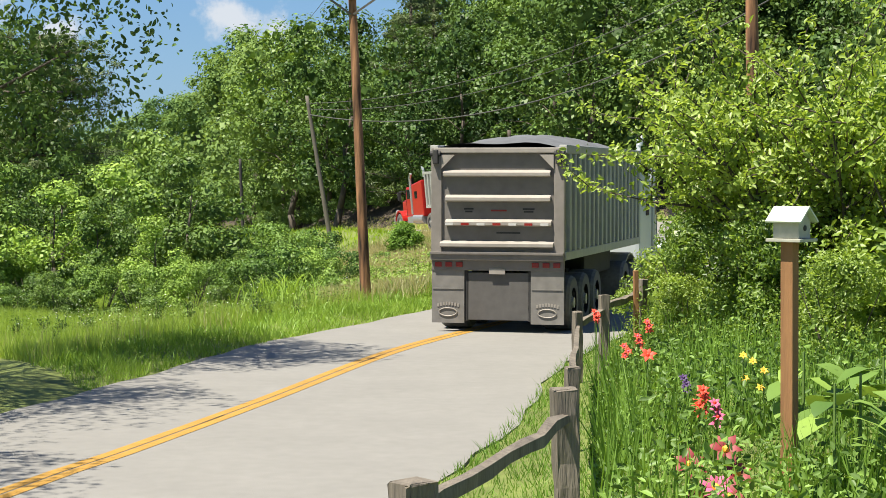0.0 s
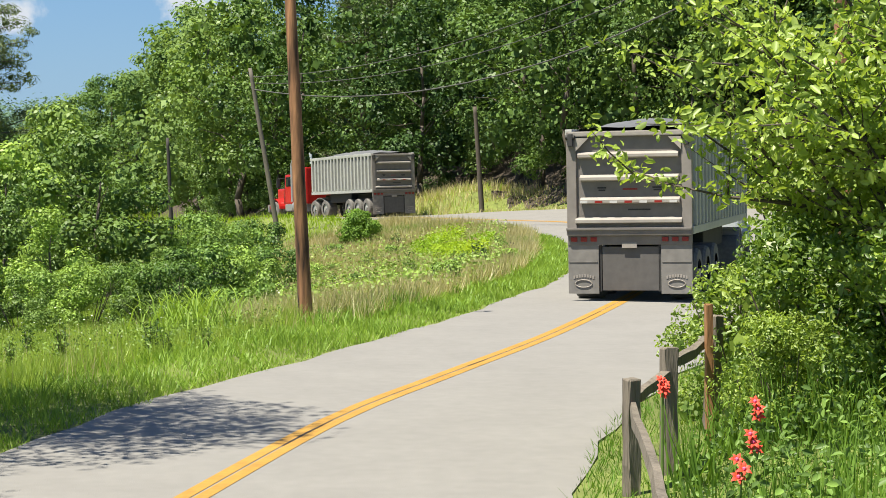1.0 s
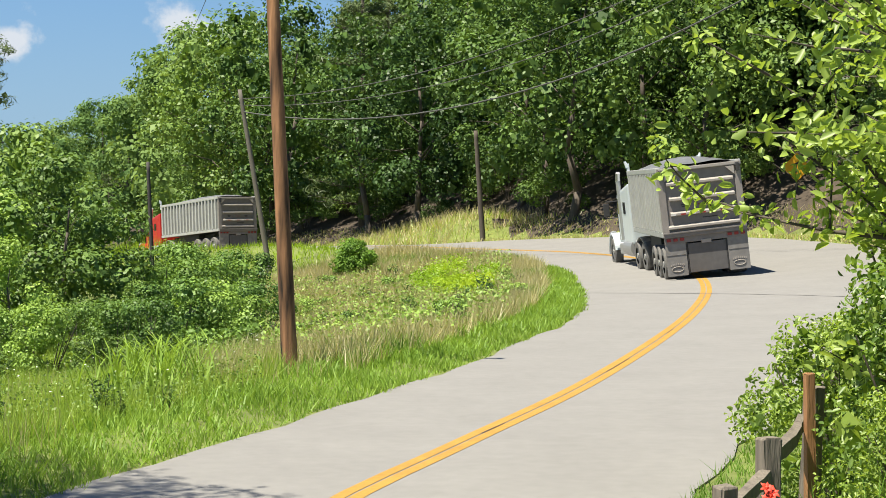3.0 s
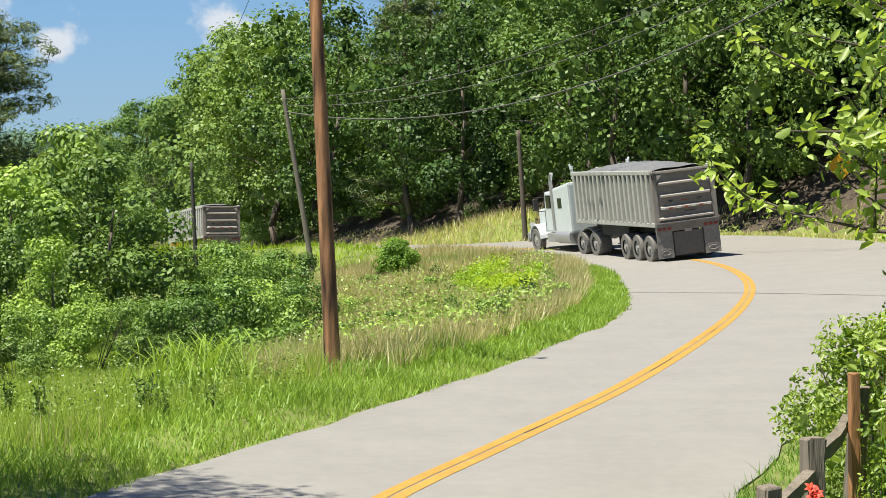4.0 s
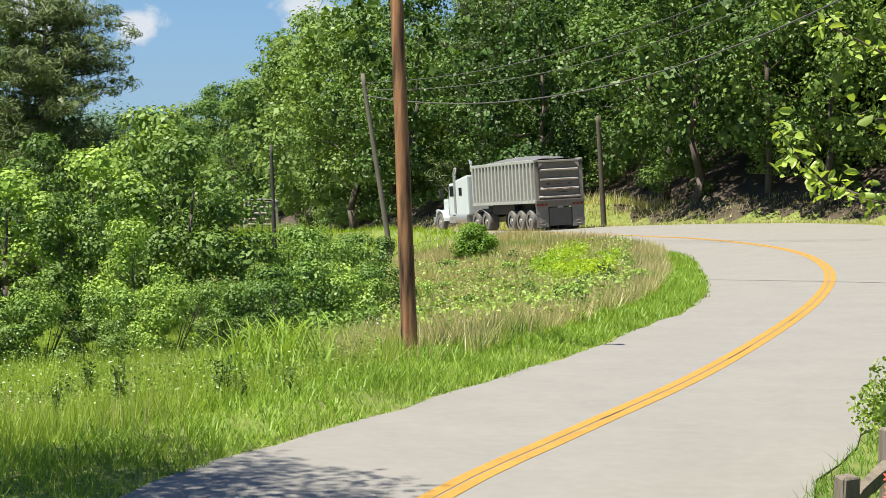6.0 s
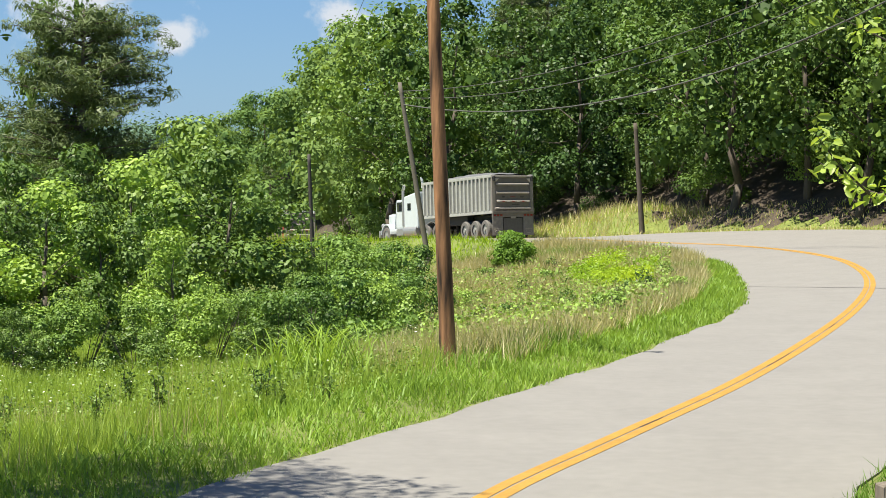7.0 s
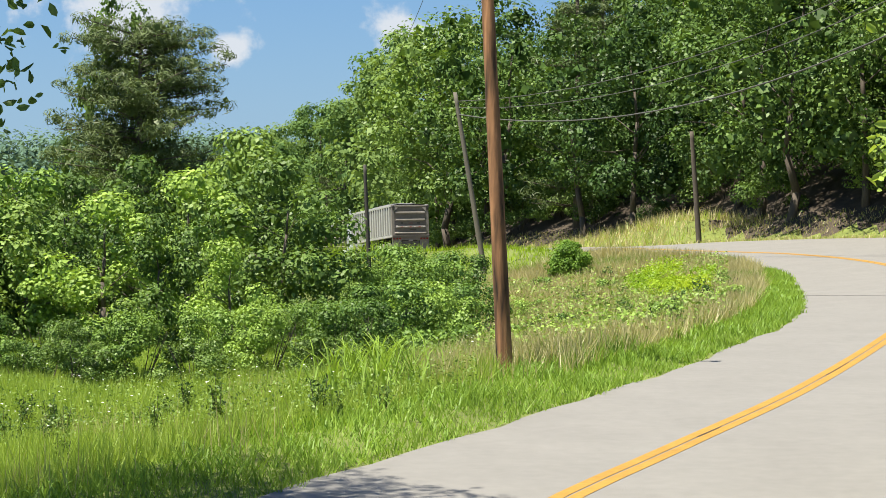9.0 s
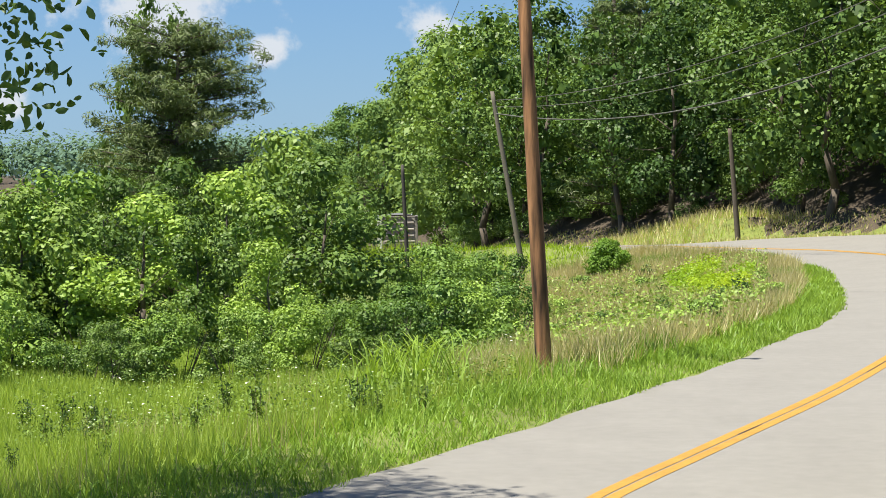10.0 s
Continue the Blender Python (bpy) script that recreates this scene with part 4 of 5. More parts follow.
M_LAMP = mat("red_lamp_lens", (0.239, 0.013, 0.010), 0.35, vary=0.1)
M_TAPEW = mat("white_tape", (0.513, 0.506, 0.492), 0.5, vary=0.1)
HITCH = 8.0


def wheel(name, parent, x, y, width, r=0.51):
    s = 1 if x > 0 else -1
    bm = bmesh.new()
    prof = [(r * 0.56, -0.5), (r * 0.93, -0.5), (r, -0.40), (r, 0.40), (r * 0.93, 0.5), (r * 0.56, 0.5)]
    seg = 28
    rings = [[bm.verts.new((o * width, math.cos(k * 6.2832 / seg) * q, math.sin(k * 6.2832 / seg) * q)) for q, o in prof] for k in range(seg)]
    for k in range(seg):
        a, b = rings[k], rings[(k + 1) % seg]
        for j in range(len(prof) - 1):
            bm.faces.new((a[j], a[j + 1], b[j + 1], b[j]))
    bmesh.ops.recalc_face_normals(bm, faces=bm.faces)
    w = part(name, bm, M_TYRE, parent)
    w.matrix_basis = pose(x, y, r)
    rim = bmesh.new()
    cyl(rim, r * 0.57, r * 0.57, (-0.4 * width, 0, 0), (0.34 * width, 0, 0), 20)
    cyl(rim, r * 0.40, r * 0.46, (s * 0.30 * width, 0, 0), (s * 0.38 * width, 0, 0), 16)
    cyl(rim, r * 0.17, r * 0.20, (s * 0.36 * width, 0, 0), (s * 0.52 * width, 0, 0), 10)
    for k in range(10):
        a = k * 0.6283
        cyl(rim, 0.02, 0.02, (s * 0.36 * width, math.cos(a) * r * 0.3, math.sin(a) * r * 0.3), (s * 0.42 * width, math.cos(a) * r * 0.3, math.sin(a) * r * 0.3), 6)
    return w, rim


def dump_truck(paint, label):
    top = new("dump_truck")
    wheels = []
    # ---- trailer tub
    zb, zt, L, W = 1.42, 3.38, 9.0, 1.25

    def P(name, f, m, parent=top, lab=""):
        bm = bmesh.new()
        f(bm)
        return part(name, bm, m, parent, lab)

    for s in (-1, 1):
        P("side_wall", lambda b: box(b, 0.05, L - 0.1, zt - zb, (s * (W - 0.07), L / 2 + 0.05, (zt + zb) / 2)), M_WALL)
        P("top_rail", lambda b: box(b, 0.15, L + 0.1, 0.16, (s * (W - 0.03), L / 2 + 0.05, zt), 0.025), M_ALU)
        P("bottom_rail", lambda b: box(b, 0.13, L, 0.16, (s * (W - 0.03), L / 2, zb), 0.025), M_ALU)
        for k in range(18):
            def rib(b, k=k):
                v = box(b, 0.12, 0.17, zt - zb - 0.16, (s * (W - 0.01), 0.40 + k * 0.495, (zt + zb) / 2), 0.025)
            P("side_rib", rib, M_ALU)
        P("corner_post", lambda b: box(b, 0.20, 0.16, zt - zb + 0.10, (s * (W - 0.09), 0.02, (zt + zb) / 2 - 0.02), 0.02), M_FRAME)

        def hook(b):
            box(b, 0.10, 0.12, 0.26, (s * (W - 0.09), -0.10, zt - 0.14), 0.02, (0, 0, 0))
            cyl(b, 0.05, 0.05, (s * (W - 0.18), -0.10, zt - 0.08), (s * (W + 0.01), -0.10, zt - 0.08), 10)
        P("gate_hinge", hook, M_DARK)

        def gusset(b):
            v = [b.verts.new(q) for q in ((s * 1.06, -0.09, zt - 0.10), (s * 0.80, -0.09, zt - 0.10), (s * 1.06, -0.09, zt - 0.36))]
            f = b.faces.new(v)
            r = bmesh.ops.extrude_face_region(b, geom=[f])
            bmesh.ops.translate(b, verts=[g for g in r["geom"] if isinstance(g, bmesh.types.BMVert)], vec=(0, 0.05, 0))
            bmesh.ops.recalc_face_normals(b, faces=b.faces)
        P("gusset", gusset, M_RIB)
        P("bulkhead_post", lambda b: (box(b, 0.10, 0.10, 0.55, (s * (W - 0.02), L + 0.05, zt + 0.06), 0.02), cyl(b, 0.07, 0.04, (s * W, L + 0.05, zt + 0.2), (s * W + s * 0.07, L + 0.05, zt + 0.42), 8)), M_WHITE)
    P("front_bulkhead", lambda b: box(b, 2 * W - 0.1, 0.06, zt - zb + 0.05, (0, L + 0.02, (zt + zb) / 2), 0.02), M_ALU)
    P("tub_floor", lambda b: box(b, 2 * W - 0.12, L - 0.1, 0.08, (0, L / 2, zb + 0.04)), M_ALU)
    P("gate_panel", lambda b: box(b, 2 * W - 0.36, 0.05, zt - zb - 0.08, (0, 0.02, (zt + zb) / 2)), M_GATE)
    P("gate_top_bar", lambda b: box(b, 2 * W - 0.10, 0.12, 0.10, (0, -0.04, zt - 0.02), 0.02), M_RIB)
    P("gate_sill", lambda b: (box(b, 2 * W + 0.02, 0.20, 0.14, (0, -0.03, zb - 0.02), 0.02), box(b, 2 * W + 0.02, 0.05, 0.05, (0, -0.135, zb + 0.04), 0.01)), M_GATE)
    for z, x0, x1 in ((2.93, -1.02, 1.0), (2.47, -0.98, 1.0), (2.02, -0.98, 1.02), (1.62, -1.08, 1.06)):
        def rib(b):
            # a tread with a sloped top
            v = [(x, y, zz) for x in (x0, x1) for y, zz in ((-0.02, z + 0.07), (-0.12, z + 0.02), (-0.12, z - 0.035), (-0.02, z - 0.06))]
            q = [b.verts.new(p) for p in v]
            for k in range(4):
                b.faces.new((q[k], q[(k + 1) % 4], q[4 + (k + 1) % 4], q[4 + k]))
            b.faces.new(q[:4])
            b.faces.new(q[4:])
            bmesh.ops.recalc_face_normals(b, faces=b.faces)
        P("gate_rib", rib, M_RIB)
    for k in range(7):
        x = -0.9 + k * 0.30
        P("reflector_tape", lambda b: box(b, 0.15, 0.008, 0.045, (x, -0.126, 2.0)), M_LAMP if k % 2 else M_TAPEW)
    # writing that cannot be read
    for x, z, w in ((-0.55, 2.28, 0.18), (-0.55, 2.23, 0.14), (0.58, 2.28, 0.22), (0.58, 2.23, 0.18), (0.02, 2.25, 0.3), (0.2, 1.84, 0.45)):
        P("lettering_bar", lambda b: box(b, w, 0.006, 0.03, (x, -0.010, z)), M_LAMP if abs(x) < 0.1 else M_DARK)

    def heap(b):
        n, m = 18, 10
        g = [[b.verts.new((-W + 0.05 + (2 * W - 0.1) * j / m, 0.15 + (L - 0.2) * i / n,
                           zt + 0.02 + 0.30 * math.sin(math.pi * j / m) ** 0.8 * math.sin(math.pi * min(1, 0.04 + i / n)) ** 0.5 + 0.03 * math.sin(i * 1.9 + j))) for j in range(m + 1)] for i in range(n + 1)]
        for i in range(n):
            for j in range(m):
                b.faces.new((g[i][j], g[i][j + 1], g[i + 1][j + 1], g[i + 1][j]))
    smooth(P("load_tarp", heap, M_TARP, top, "grey tarp bulging over the load"))
    # ---- tail: bumper, lights, flaps
    P("light_bar", lambda b: box(b, 2.5, 0.10, 0.20, (0, 0.0, 1.24), 0.01), M_GATE)
    for s in (-1, 1):
        for k in range(3):
            P("tail_lamp", lambda b: box(b, 0.13, 0.03, 0.09, (s * (0.72 + k * 0.2), -0.06, 1.25), 0.012), M_LAMP)
        P("mud_flap", lambda b: (box(b, 0.62, 0.025, 0.98, (s * 0.94, -0.02, 0.65)), box(b, 0.58, 0.03, 0.02, (s * 0.94, -0.03, 0.80))), M_FLAP)

        def badge(b):
            for k in range(24):
                a, c = k * 0.2618, (k + 1) * 0.2618
                cyl(b, 0.012, 0.012, (s * 0.94 + math.cos(a) * 0.17, -0.04, 0.36 + math.sin(a) * 0.075), (s * 0.94 + math.cos(c) * 0.17, -0.04, 0.36 + math.sin(c) * 0.075), 5)
        P("flap_badge", badge, M_RIB)
        for k in range(8):
            x = s * 0.94 - 0.19 + k * 0.055
            P("lettering_bar", lambda b: box(b, 0.035, 0.012, 0.06, (x, -0.037, 0.49 + 0.03 * math.sin(k * 0.45)), 0, (0, 0, 0)), M_RIB)
        P("flap_bracket", lambda b: box(b, 0.05, 0.06, 0.95, (s * 0.60, 0.03, 0.68)), M_DARK)
    P("spreader_panel", lambda b: box(b, 1.16, 0.06, 0.88, (0.02, 0.03, 0.66), 0.01), M_PANEL)
    P("number_plate", lambda b: box(b, 0.30, 0.015, 0.11, (0, -0.06, 1.13), 0.004), M_RIB)
    for s in (-1, 1):
        P("frame_rail", lambda b: box(b, 0.12, 8.4, 0.30, (s * 0.48, 4.4, 1.15)), M_DARK)
    for k, y in enumerate((0.95, 2.22, 3.49)):
        P("axle", lambda b: cyl(b, 0.08, 0.08, (-1.0, y, 0.51), (1.0, y, 0.51), 10), M_DARK)
        P("suspension", lambda b: box(b, 1.3, 0.5, 0.35, (0, y + 0.1, 0.85), 0.03), M_DARK)
        for s in (-1, 1):
            w, rim = wheel("wheel", top, s * 0.97, y, 0.56)
            part("rim", rim, M_RIM, w)
            wheels.append((w, s * 0.97, y))
    for s in (-1, 1):
        P("landing_leg", lambda b: (box(b, 0.11, 0.11, 0.7, (s * 0.6, 5.7, 0.85)), box(b, 0.25, 0.25, 0.03, (s * 0.6, 5.7, 0.5))), M_DARK)
    P("subframe", lambda b: box(b, 1.9, 3.2, 0.5, (0, 5.3, 1.1), 0.06), M_DARK)
    # ---- tractor, turning about the hitch
    tr = P("tractor", lambda b: (box(b, 0.9, 7.2, 0.28, (0, 3.2, 0.85), 0.02), cyl(b, 0.5, 0.5, (0, 0, 1.0), (0, 0, 1.14), 20)), M_DARK, top, "long-nosed tractor unit")
    T = lambda name, f, m, lab="": P(name, f, m, tr, lab)
    y0 = 1.95

    def sleeper(b):
        v = box(b, 2.2, 1.75, 2.15, (0, y0 + 0.88, 1.93), 0.10)
        for q in b.verts:
            if q.co.z > 2.7 and q.co.y > y0 + 1.2:
                q.co.z -= 0.22
    T("sleeper", sleeper, paint)

    def cab(b):
        box(b, 2.05, 1.45, 1.75, (0, y0 + 2.45, 1.75), 0.10)
        for q in b.verts:
            if q.co.z > 2.2 and q.co.y > y0 + 2.8:
                q.co.y -= 0.28
    T("cab", cab, paint)

    def hood(b):
        box(b, 1.35, 1.75, 1.0, (0, y0 + 3.95, 1.42), 0.14)
        for q in b.verts:
            q.co.x *= 1.0 - 0.10 * (q.co.y - y0 - 3.1) / 1.75
            if q.co.z > 1.6:
                q.co.z -= 0.12 * (q.co.y - y0 - 3.1) / 1.75
    T("hood", hood, paint)
    T("windscreen", lambda b: box(b, 1.8, 0.03, 0.6, (0, y0 + 3.08, 2.25), 0, (-22, 0, 0)), M_GLASS)
    T("grille", lambda b: box(b, 0.9, 0.05, 0.85, (0, y0 + 4.83, 1.35), 0.03), M_CHROME)
    T("bumper", lambda b: box(b, 2.3, 0.14, 0.42, (0, y0 + 5.0, 0.62), 0.05), M_CHROME)
    for s in (-1, 1):
        T("side_window", lambda b: box(b, 0.02, 0.75, 0.55, (s * 1.03, y0 + 2.4, 2.2), 0.005), M_GLASS)
        T("sleeper_window", lambda b: box(b, 0.02, 0.42, 0.42, (s * 1.105, y0 + 1.05, 2.15), 0.005), M_GLASS)
        T("door_seam", lambda b: (box(b, 0.012, 0.02, 1.4, (s * 1.03, y0 + 1.95, 1.65)), box(b, 0.012, 0.02, 1.4, (s * 1.03, y0 + 2.95, 1.65))), M_DARK)
        T("exhaust_stack", lambda b: (cyl(b, 0.085, 0.085, (s * 1.08, y0 + 1.86, 1.0), (s * 1.08, y0 + 1.86, 3.15), 12), cyl(b, 0.085, 0.08, (s * 1.08, y0 + 1.86, 3.15), (s * 1.08, y0 + 1.68, 3.42), 12)), M_CHROME)
        T("fuel_tank", lambda b: cyl(b, 0.32, 0.32, (s * 0.88, y0 + 0.1, 0.72), (s * 0.88, y0 + 1.75, 0.72), 20), M_CHROME)
        T("step_box", lambda b: box(b, 0.45, 0.9, 0.38, (s * 0.88, y0 + 2.35, 0.66), 0.04), M_CHROME)
        T("mirror", lambda b: (box(b, 0.22, 0.10, 0.50, (s * 1.42, y0 + 3.0, 2.1), 0.03), cyl(b, 0.02, 0.02, (s * 1.0, y0 + 2.9, 2.4), (s * 1.45, y0 + 3.0, 2.4), 6), cyl(b, 0.02, 0.02, (s * 1.0, y0 + 2.9, 1.8), (s * 1.45, y0 + 3.0, 1.8), 6)), M_DARK)

        def fender(b):
            for k in range(12):
                a, c = math.pi * (0.02 + 0.96 * k / 12), math.pi * (0.02 + 0.96 * (k + 1) / 12)
                p = lambda an, r: (y0 + 4.05 + math.cos(an) * r, 0.55 + math.sin(an) * r)
                q = []
                for x in (s * 0.62, s * 1.18):
                    for an in (a, c):
                        for r in (0.60, 0.66):
                            yy, zz = p(an, r)
                            q.append(b.verts.new((x, yy, zz)))
                bmesh.ops.convex_hull(b, input=q)
        T("fender", fender, paint)
        T("headlight", lambda b: cyl(b, 0.13, 0.15, (s * 0.95, y0 + 4.65, 1.12), (s * 0.95, y0 + 4.82, 1.12), 14), M_CHROME)
        T("quarter_fender", lambda b: [box(b, 0.55, 0.32, 0.03, (s * 0.95, -0.7 + 0.28 * k + 0.0, 1.16 - 0.05 * abs(k - 2.5) ** 1.6), 0.005, (14 * (2.5 - k), 0, 0)) for k in range(6)], M_CHROME)
        for y, wd, xx in ((-0.65, 0.56, 0.95), (0.68, 0.56, 0.95), (y0 + 4.05, 0.30, 1.02)):
            w, rim = wheel("wheel", tr, s * xx, y, wd)
            me = bpy.data.meshes.new("rim")
            rim.to_mesh(me)
            rim.free()
            b = bmesh.new()
            b.from_mesh(w.data)
            n0 = len(b.faces)
            b.from_mesh(me)
            b.faces.ensure_lookup_table()
            for f in b.faces[n0:]:
                f.material_index = 1
            b.to_mesh(w.data)
            b.free()
            w.data.materials.append(M_RIM)
            wheels.append((w, s * xx, y))
    tagged(top, label, "truck", "dump trucks")
    return top, tr, wheels


white_truck, white_tractor, white_wheels = dump_truck(M_WHITE, "white dump truck with a ribbed aluminium trailer and tarped load")
red_truck, red_tractor, red_wheels = dump_truck(M_RED, "red dump truck with a ribbed aluminium trailer on the far road")
# ---------------------------------------------------------------- fence and garden


def fence_post(x, y, top, w, material=M_FENCE):
    bm = bmesh.new()
    g = gz(x, y) - 0.1
    h = top - g
    box(bm, w, w * 0.9, h, (0, 0, h / 2), 0.015)
    rng = random.Random(int(x * 100))
    bmesh.ops.subdivide_edges(bm, edges=[e for e in bm.edges if abs(e.verts[0].co.z - e.verts[1].co.z) > h * 0.5], cuts=5)
    for v in bm.verts:
        v.co += Vector((rng.uniform(-1, 1), rng.uniform(-1, 1), rng.uniform(-0.7, 0.4) if v.co.z > h * 0.95 else 0)) * w * 0.07
    ob = part("fence_post", bm, material)
    ob.matrix_basis = pose(x, y, g, rng.uniform(-2, 2), rng.uniform(-2, 2), rng.uniform(0, 40))
    return tagged(ob, "weathered grey split-rail fence post in the verge", "fence post", "fence posts")


def fence_rail(a, b, r=0.04):
    bm = bmesh.new()
    a, b = Vector(a), Vector(b)
    n, rings = 8, []
    q = (b - a).to_track_quat("Y", "Z").to_matrix()
    rng = random.Random(int(a.x * 37 + b.y * 11))
    for i in range(n + 1):
        c = a.lerp(b, i / n) + Vector((rng.uniform(-0.02, 0.02), 0, rng.uniform(-0.02, 0.02)))
        k = r * (1.0 if 0 < i < n else 0.6)
        rings.append([bm.verts.new(c + q @ Vector((dx * k * rng.uniform(0.8, 1.15), 0, dz * k * rng.uniform(0.9, 1.3)))) for dx, dz in ((-1, -1), (1, -1.1), (0.9, 0.8), (-0.7, 1.1))])
    for p, w in zip(rings, rings[1:]):
        for k in range(4):
            bm.faces.new((p[k], p[(k + 1) % 4], w[(k + 1) % 4], w[k]))
    bm.faces.new(rings[0])
    bm.faces.new(rings[-1])
    bmesh.ops.recalc_face_normals(bm, faces=bm.faces)
    return tagged(part("fence_rail", bm, M_FENCE), "weathered grey split fence rail slung between posts", "fence rail", "fence rails")


POSTS = [(-0.35, -9.2, 1.25, 0.19), (-0.05, -4.7, 1.28, 0.20), (1.1, -0.4, 1.30, 0.18), (1.5, 4.4, 0.98, 0.13), (2.14, 11.7, 1.02, 0.125), (2.6, 12.6, 1.19, 0.135), (3.35, 14.8, 1.30, 0.13), (4.3, 18.2, 1.2, 0.13)]
for p in POSTS:
    fence_post(*p)
fence_post(3.25, 14.2, 1.46, 0.075, M_POST)
for p, q in zip(POSTS, POSTS[1:]):
    fence_rail((p[0], p[1], p[2] - 0.18), (q[0], q[1], q[2] - 0.24))

# the birdhouse on its post
M_TIN = mat("weathered_white_roof", (0.50, 0.55, 0.47), 0.5, vary=0.3, scale=12)
M_BOX = mat("grey_painted_box", (0.40, 0.40, 0.33), 0.7, vary=0.25, scale=14)
bh = new("birdhouse")
bh.matrix_basis = pose(2.88, 0.0, -0.07, 0, 0, 52)
zg = gz(2.88, 0.0) + 0.07
bm = bmesh.new()
box(bm, 0.105, 0.105, 2.50 - zg, (-0.02, 0, (2.48 + zg) / 2), 0.006, (0, -0.8, 0))
part("post", bm, M_POST, bh, "square brown cedar post")
bm = bmesh.new()
box(bm, 0.30, 0.30, 0.025, (0, 0, 2.485), 0.005)
part("base_board", bm, M_BOX, bh)
bm = bmesh.new()
box(bm, 0.20, 0.22, 0.13, (0, 0, 2.565), 0.004)
part("box", bm, M_BOX, bh)
bm = bmesh.new()
v = [bm.verts.new(q) for q in ((-0.10, -0.11, 2.63), (0.10, -0.11, 2.63), (0, -0.11, 2.72), (-0.10, 0.11, 2.63), (0.10, 0.11, 2.63), (0, 0.11, 2.72))]
for f in ((0, 1, 2), (5, 4, 3), (0, 2, 5, 3), (1, 4, 5, 2), (0, 3, 4, 1)):
    bm.faces.new([v[k] for k in f])
part("gable", bm, M_BOX, bh)
for s in (-1, 1):
    bm = bmesh.new()
    box(bm, 0.19, 0.31, 0.016, (s * 0.075, 0, 2.685), 0.003, (0, s * 38, 0))
    part("roof_board", bm, M_TIN, bh)
bm = bmesh.new()
cyl(bm, 0.022, 0.022, (0.0, -0.118, 2.58), (0.0, -0.105, 2.58), 14)
part("entrance_hole", bm, M_DARK, bh)
tagged(bh, "small gabled birdhouse with white roof on brown post", "birdhouse")


def apple_tree(x, y):
    """An open, upright apple tree: long shoots set with leaves."""
    rng = random.Random(77)
    top = new("apple_tree")
    top.matrix_basis = pose(x, y, gz(x, y) - 0.05)
    bm = bmesh.new()
    cyl(bm, 0.13, 0.10, (0, 0, 0), (0.05, 0.1, 1.1), 10)
    pts, ways = [], []

    def tube(p, q, r1, r2):
        d = (q - p).normalized()
        u = d.orthogonal().normalized()
        w = d.cross(u)
        a = [bm.verts.new(p + (u * math.cos(t) + w * math.sin(t)) * r1) for t in (0, 1.257, 2.513, 3.77, 5.027)]
        b = [bm.verts.new(q + (u * math.cos(t) + w * math.sin(t)) * r2) for t in (0, 1.257, 2.513, 3.77, 5.027)]
        for k in range(5):
            bm.faces.new((a[k], a[(k + 1) % 5], b[(k + 1) % 5], b[k]))

    def shoot(a, d, length, r, depth):
        p, n = Vector(a), (5, 4, 2)[depth]
        for i in range(n):
            d = (d + Vector((rng.uniform(-0.18, 0.18), rng.uniform(-0.18, 0.18), rng.uniform(-0.06, 0.14)))).normalized()
            q = p + d * (length / n)
            tube(p, q, r * (1 - 0.8 * i / n), r * (1 - 0.8 * (i + 1) / n))
            if depth >= 1 or i > 2:
                for k in range(int((length / n) * (22, 40, 48)[depth])):
                    pts.append(p.lerp(q, rng.random()) + Vector((rng.gauss(0, 0.07), rng.gauss(0, 0.07), rng.gauss(0, 0.06))))
                    ways.append((d.x, d.y, d.z))
            if depth < 2:
                for k in range(2 if depth == 0 else 1):
                    s = (d * 0.6 + Vector((rng.uniform(-1, 1), rng.uniform(-1, 1), rng.uniform(-0.4, 0.9)))).normalized()
                    shoot(q, s, length * rng.uniform(0.4, 0.65), r * 0.5, depth + 1)
            p = q
    for k in range(13):
        a = k * 0.4833 + rng.uniform(-0.15, 0.15)
        lift = rng.choice((0.3, 0.6, 1.0, 1.6))
        shoot((0.05, 0.1, rng.uniform(0.5, 1.3)), Vector((math.cos(a), math.sin(a) * 0.8, lift)).normalized(), rng.uniform(2.2, 3.3), 0.05, 0)
    for lift in (0.75, 1.15, 0.95):
        shoot((0.0, 0.1, 1.2), Vector((-1, -0.15 + 0.3 * lift, lift)).normalized(), 2.7, 0.05, 0)
    smooth(part("trunk", bm, M_BARK, top))
    p = np.array([tuple(q) for q in pts])
    keep = p[:, 2] > 0.15
    leaf_blades("leaf_crown", p[keep], 0.105, L_APPLE, top, 0.5, 0.5, np.array(ways)[keep] * 0.5)
    return tagged(top, "leafy apple tree with long upright shoots by the fence", "tree")


apple_tree(6.25, 13.4)
for k, (x, y, s) in enumerate(((7.4, 11.5, 1.3), (6.6, 17.0, 1.25), (9.2, 15, 1.5), (5.4, 9.8, 0.55), (7.2, 8.2, 0.9), (9.0, 19.0, 1.5), (4.0, 16.4, 0.55), (4.25, 14.3, 0.66), (5.0, 12.4, 0.7), (4.9, 15.6, 0.9), (3.85, 13.3, 0.40))):
    stand("garden", lambda: shrub(3.0, 1.7, 44, 150, 0.10, L_APPLE, 88, "shrub", True), x, y, s, None, "bright green leafy garden shrub", "shrub", "garden shrubs")


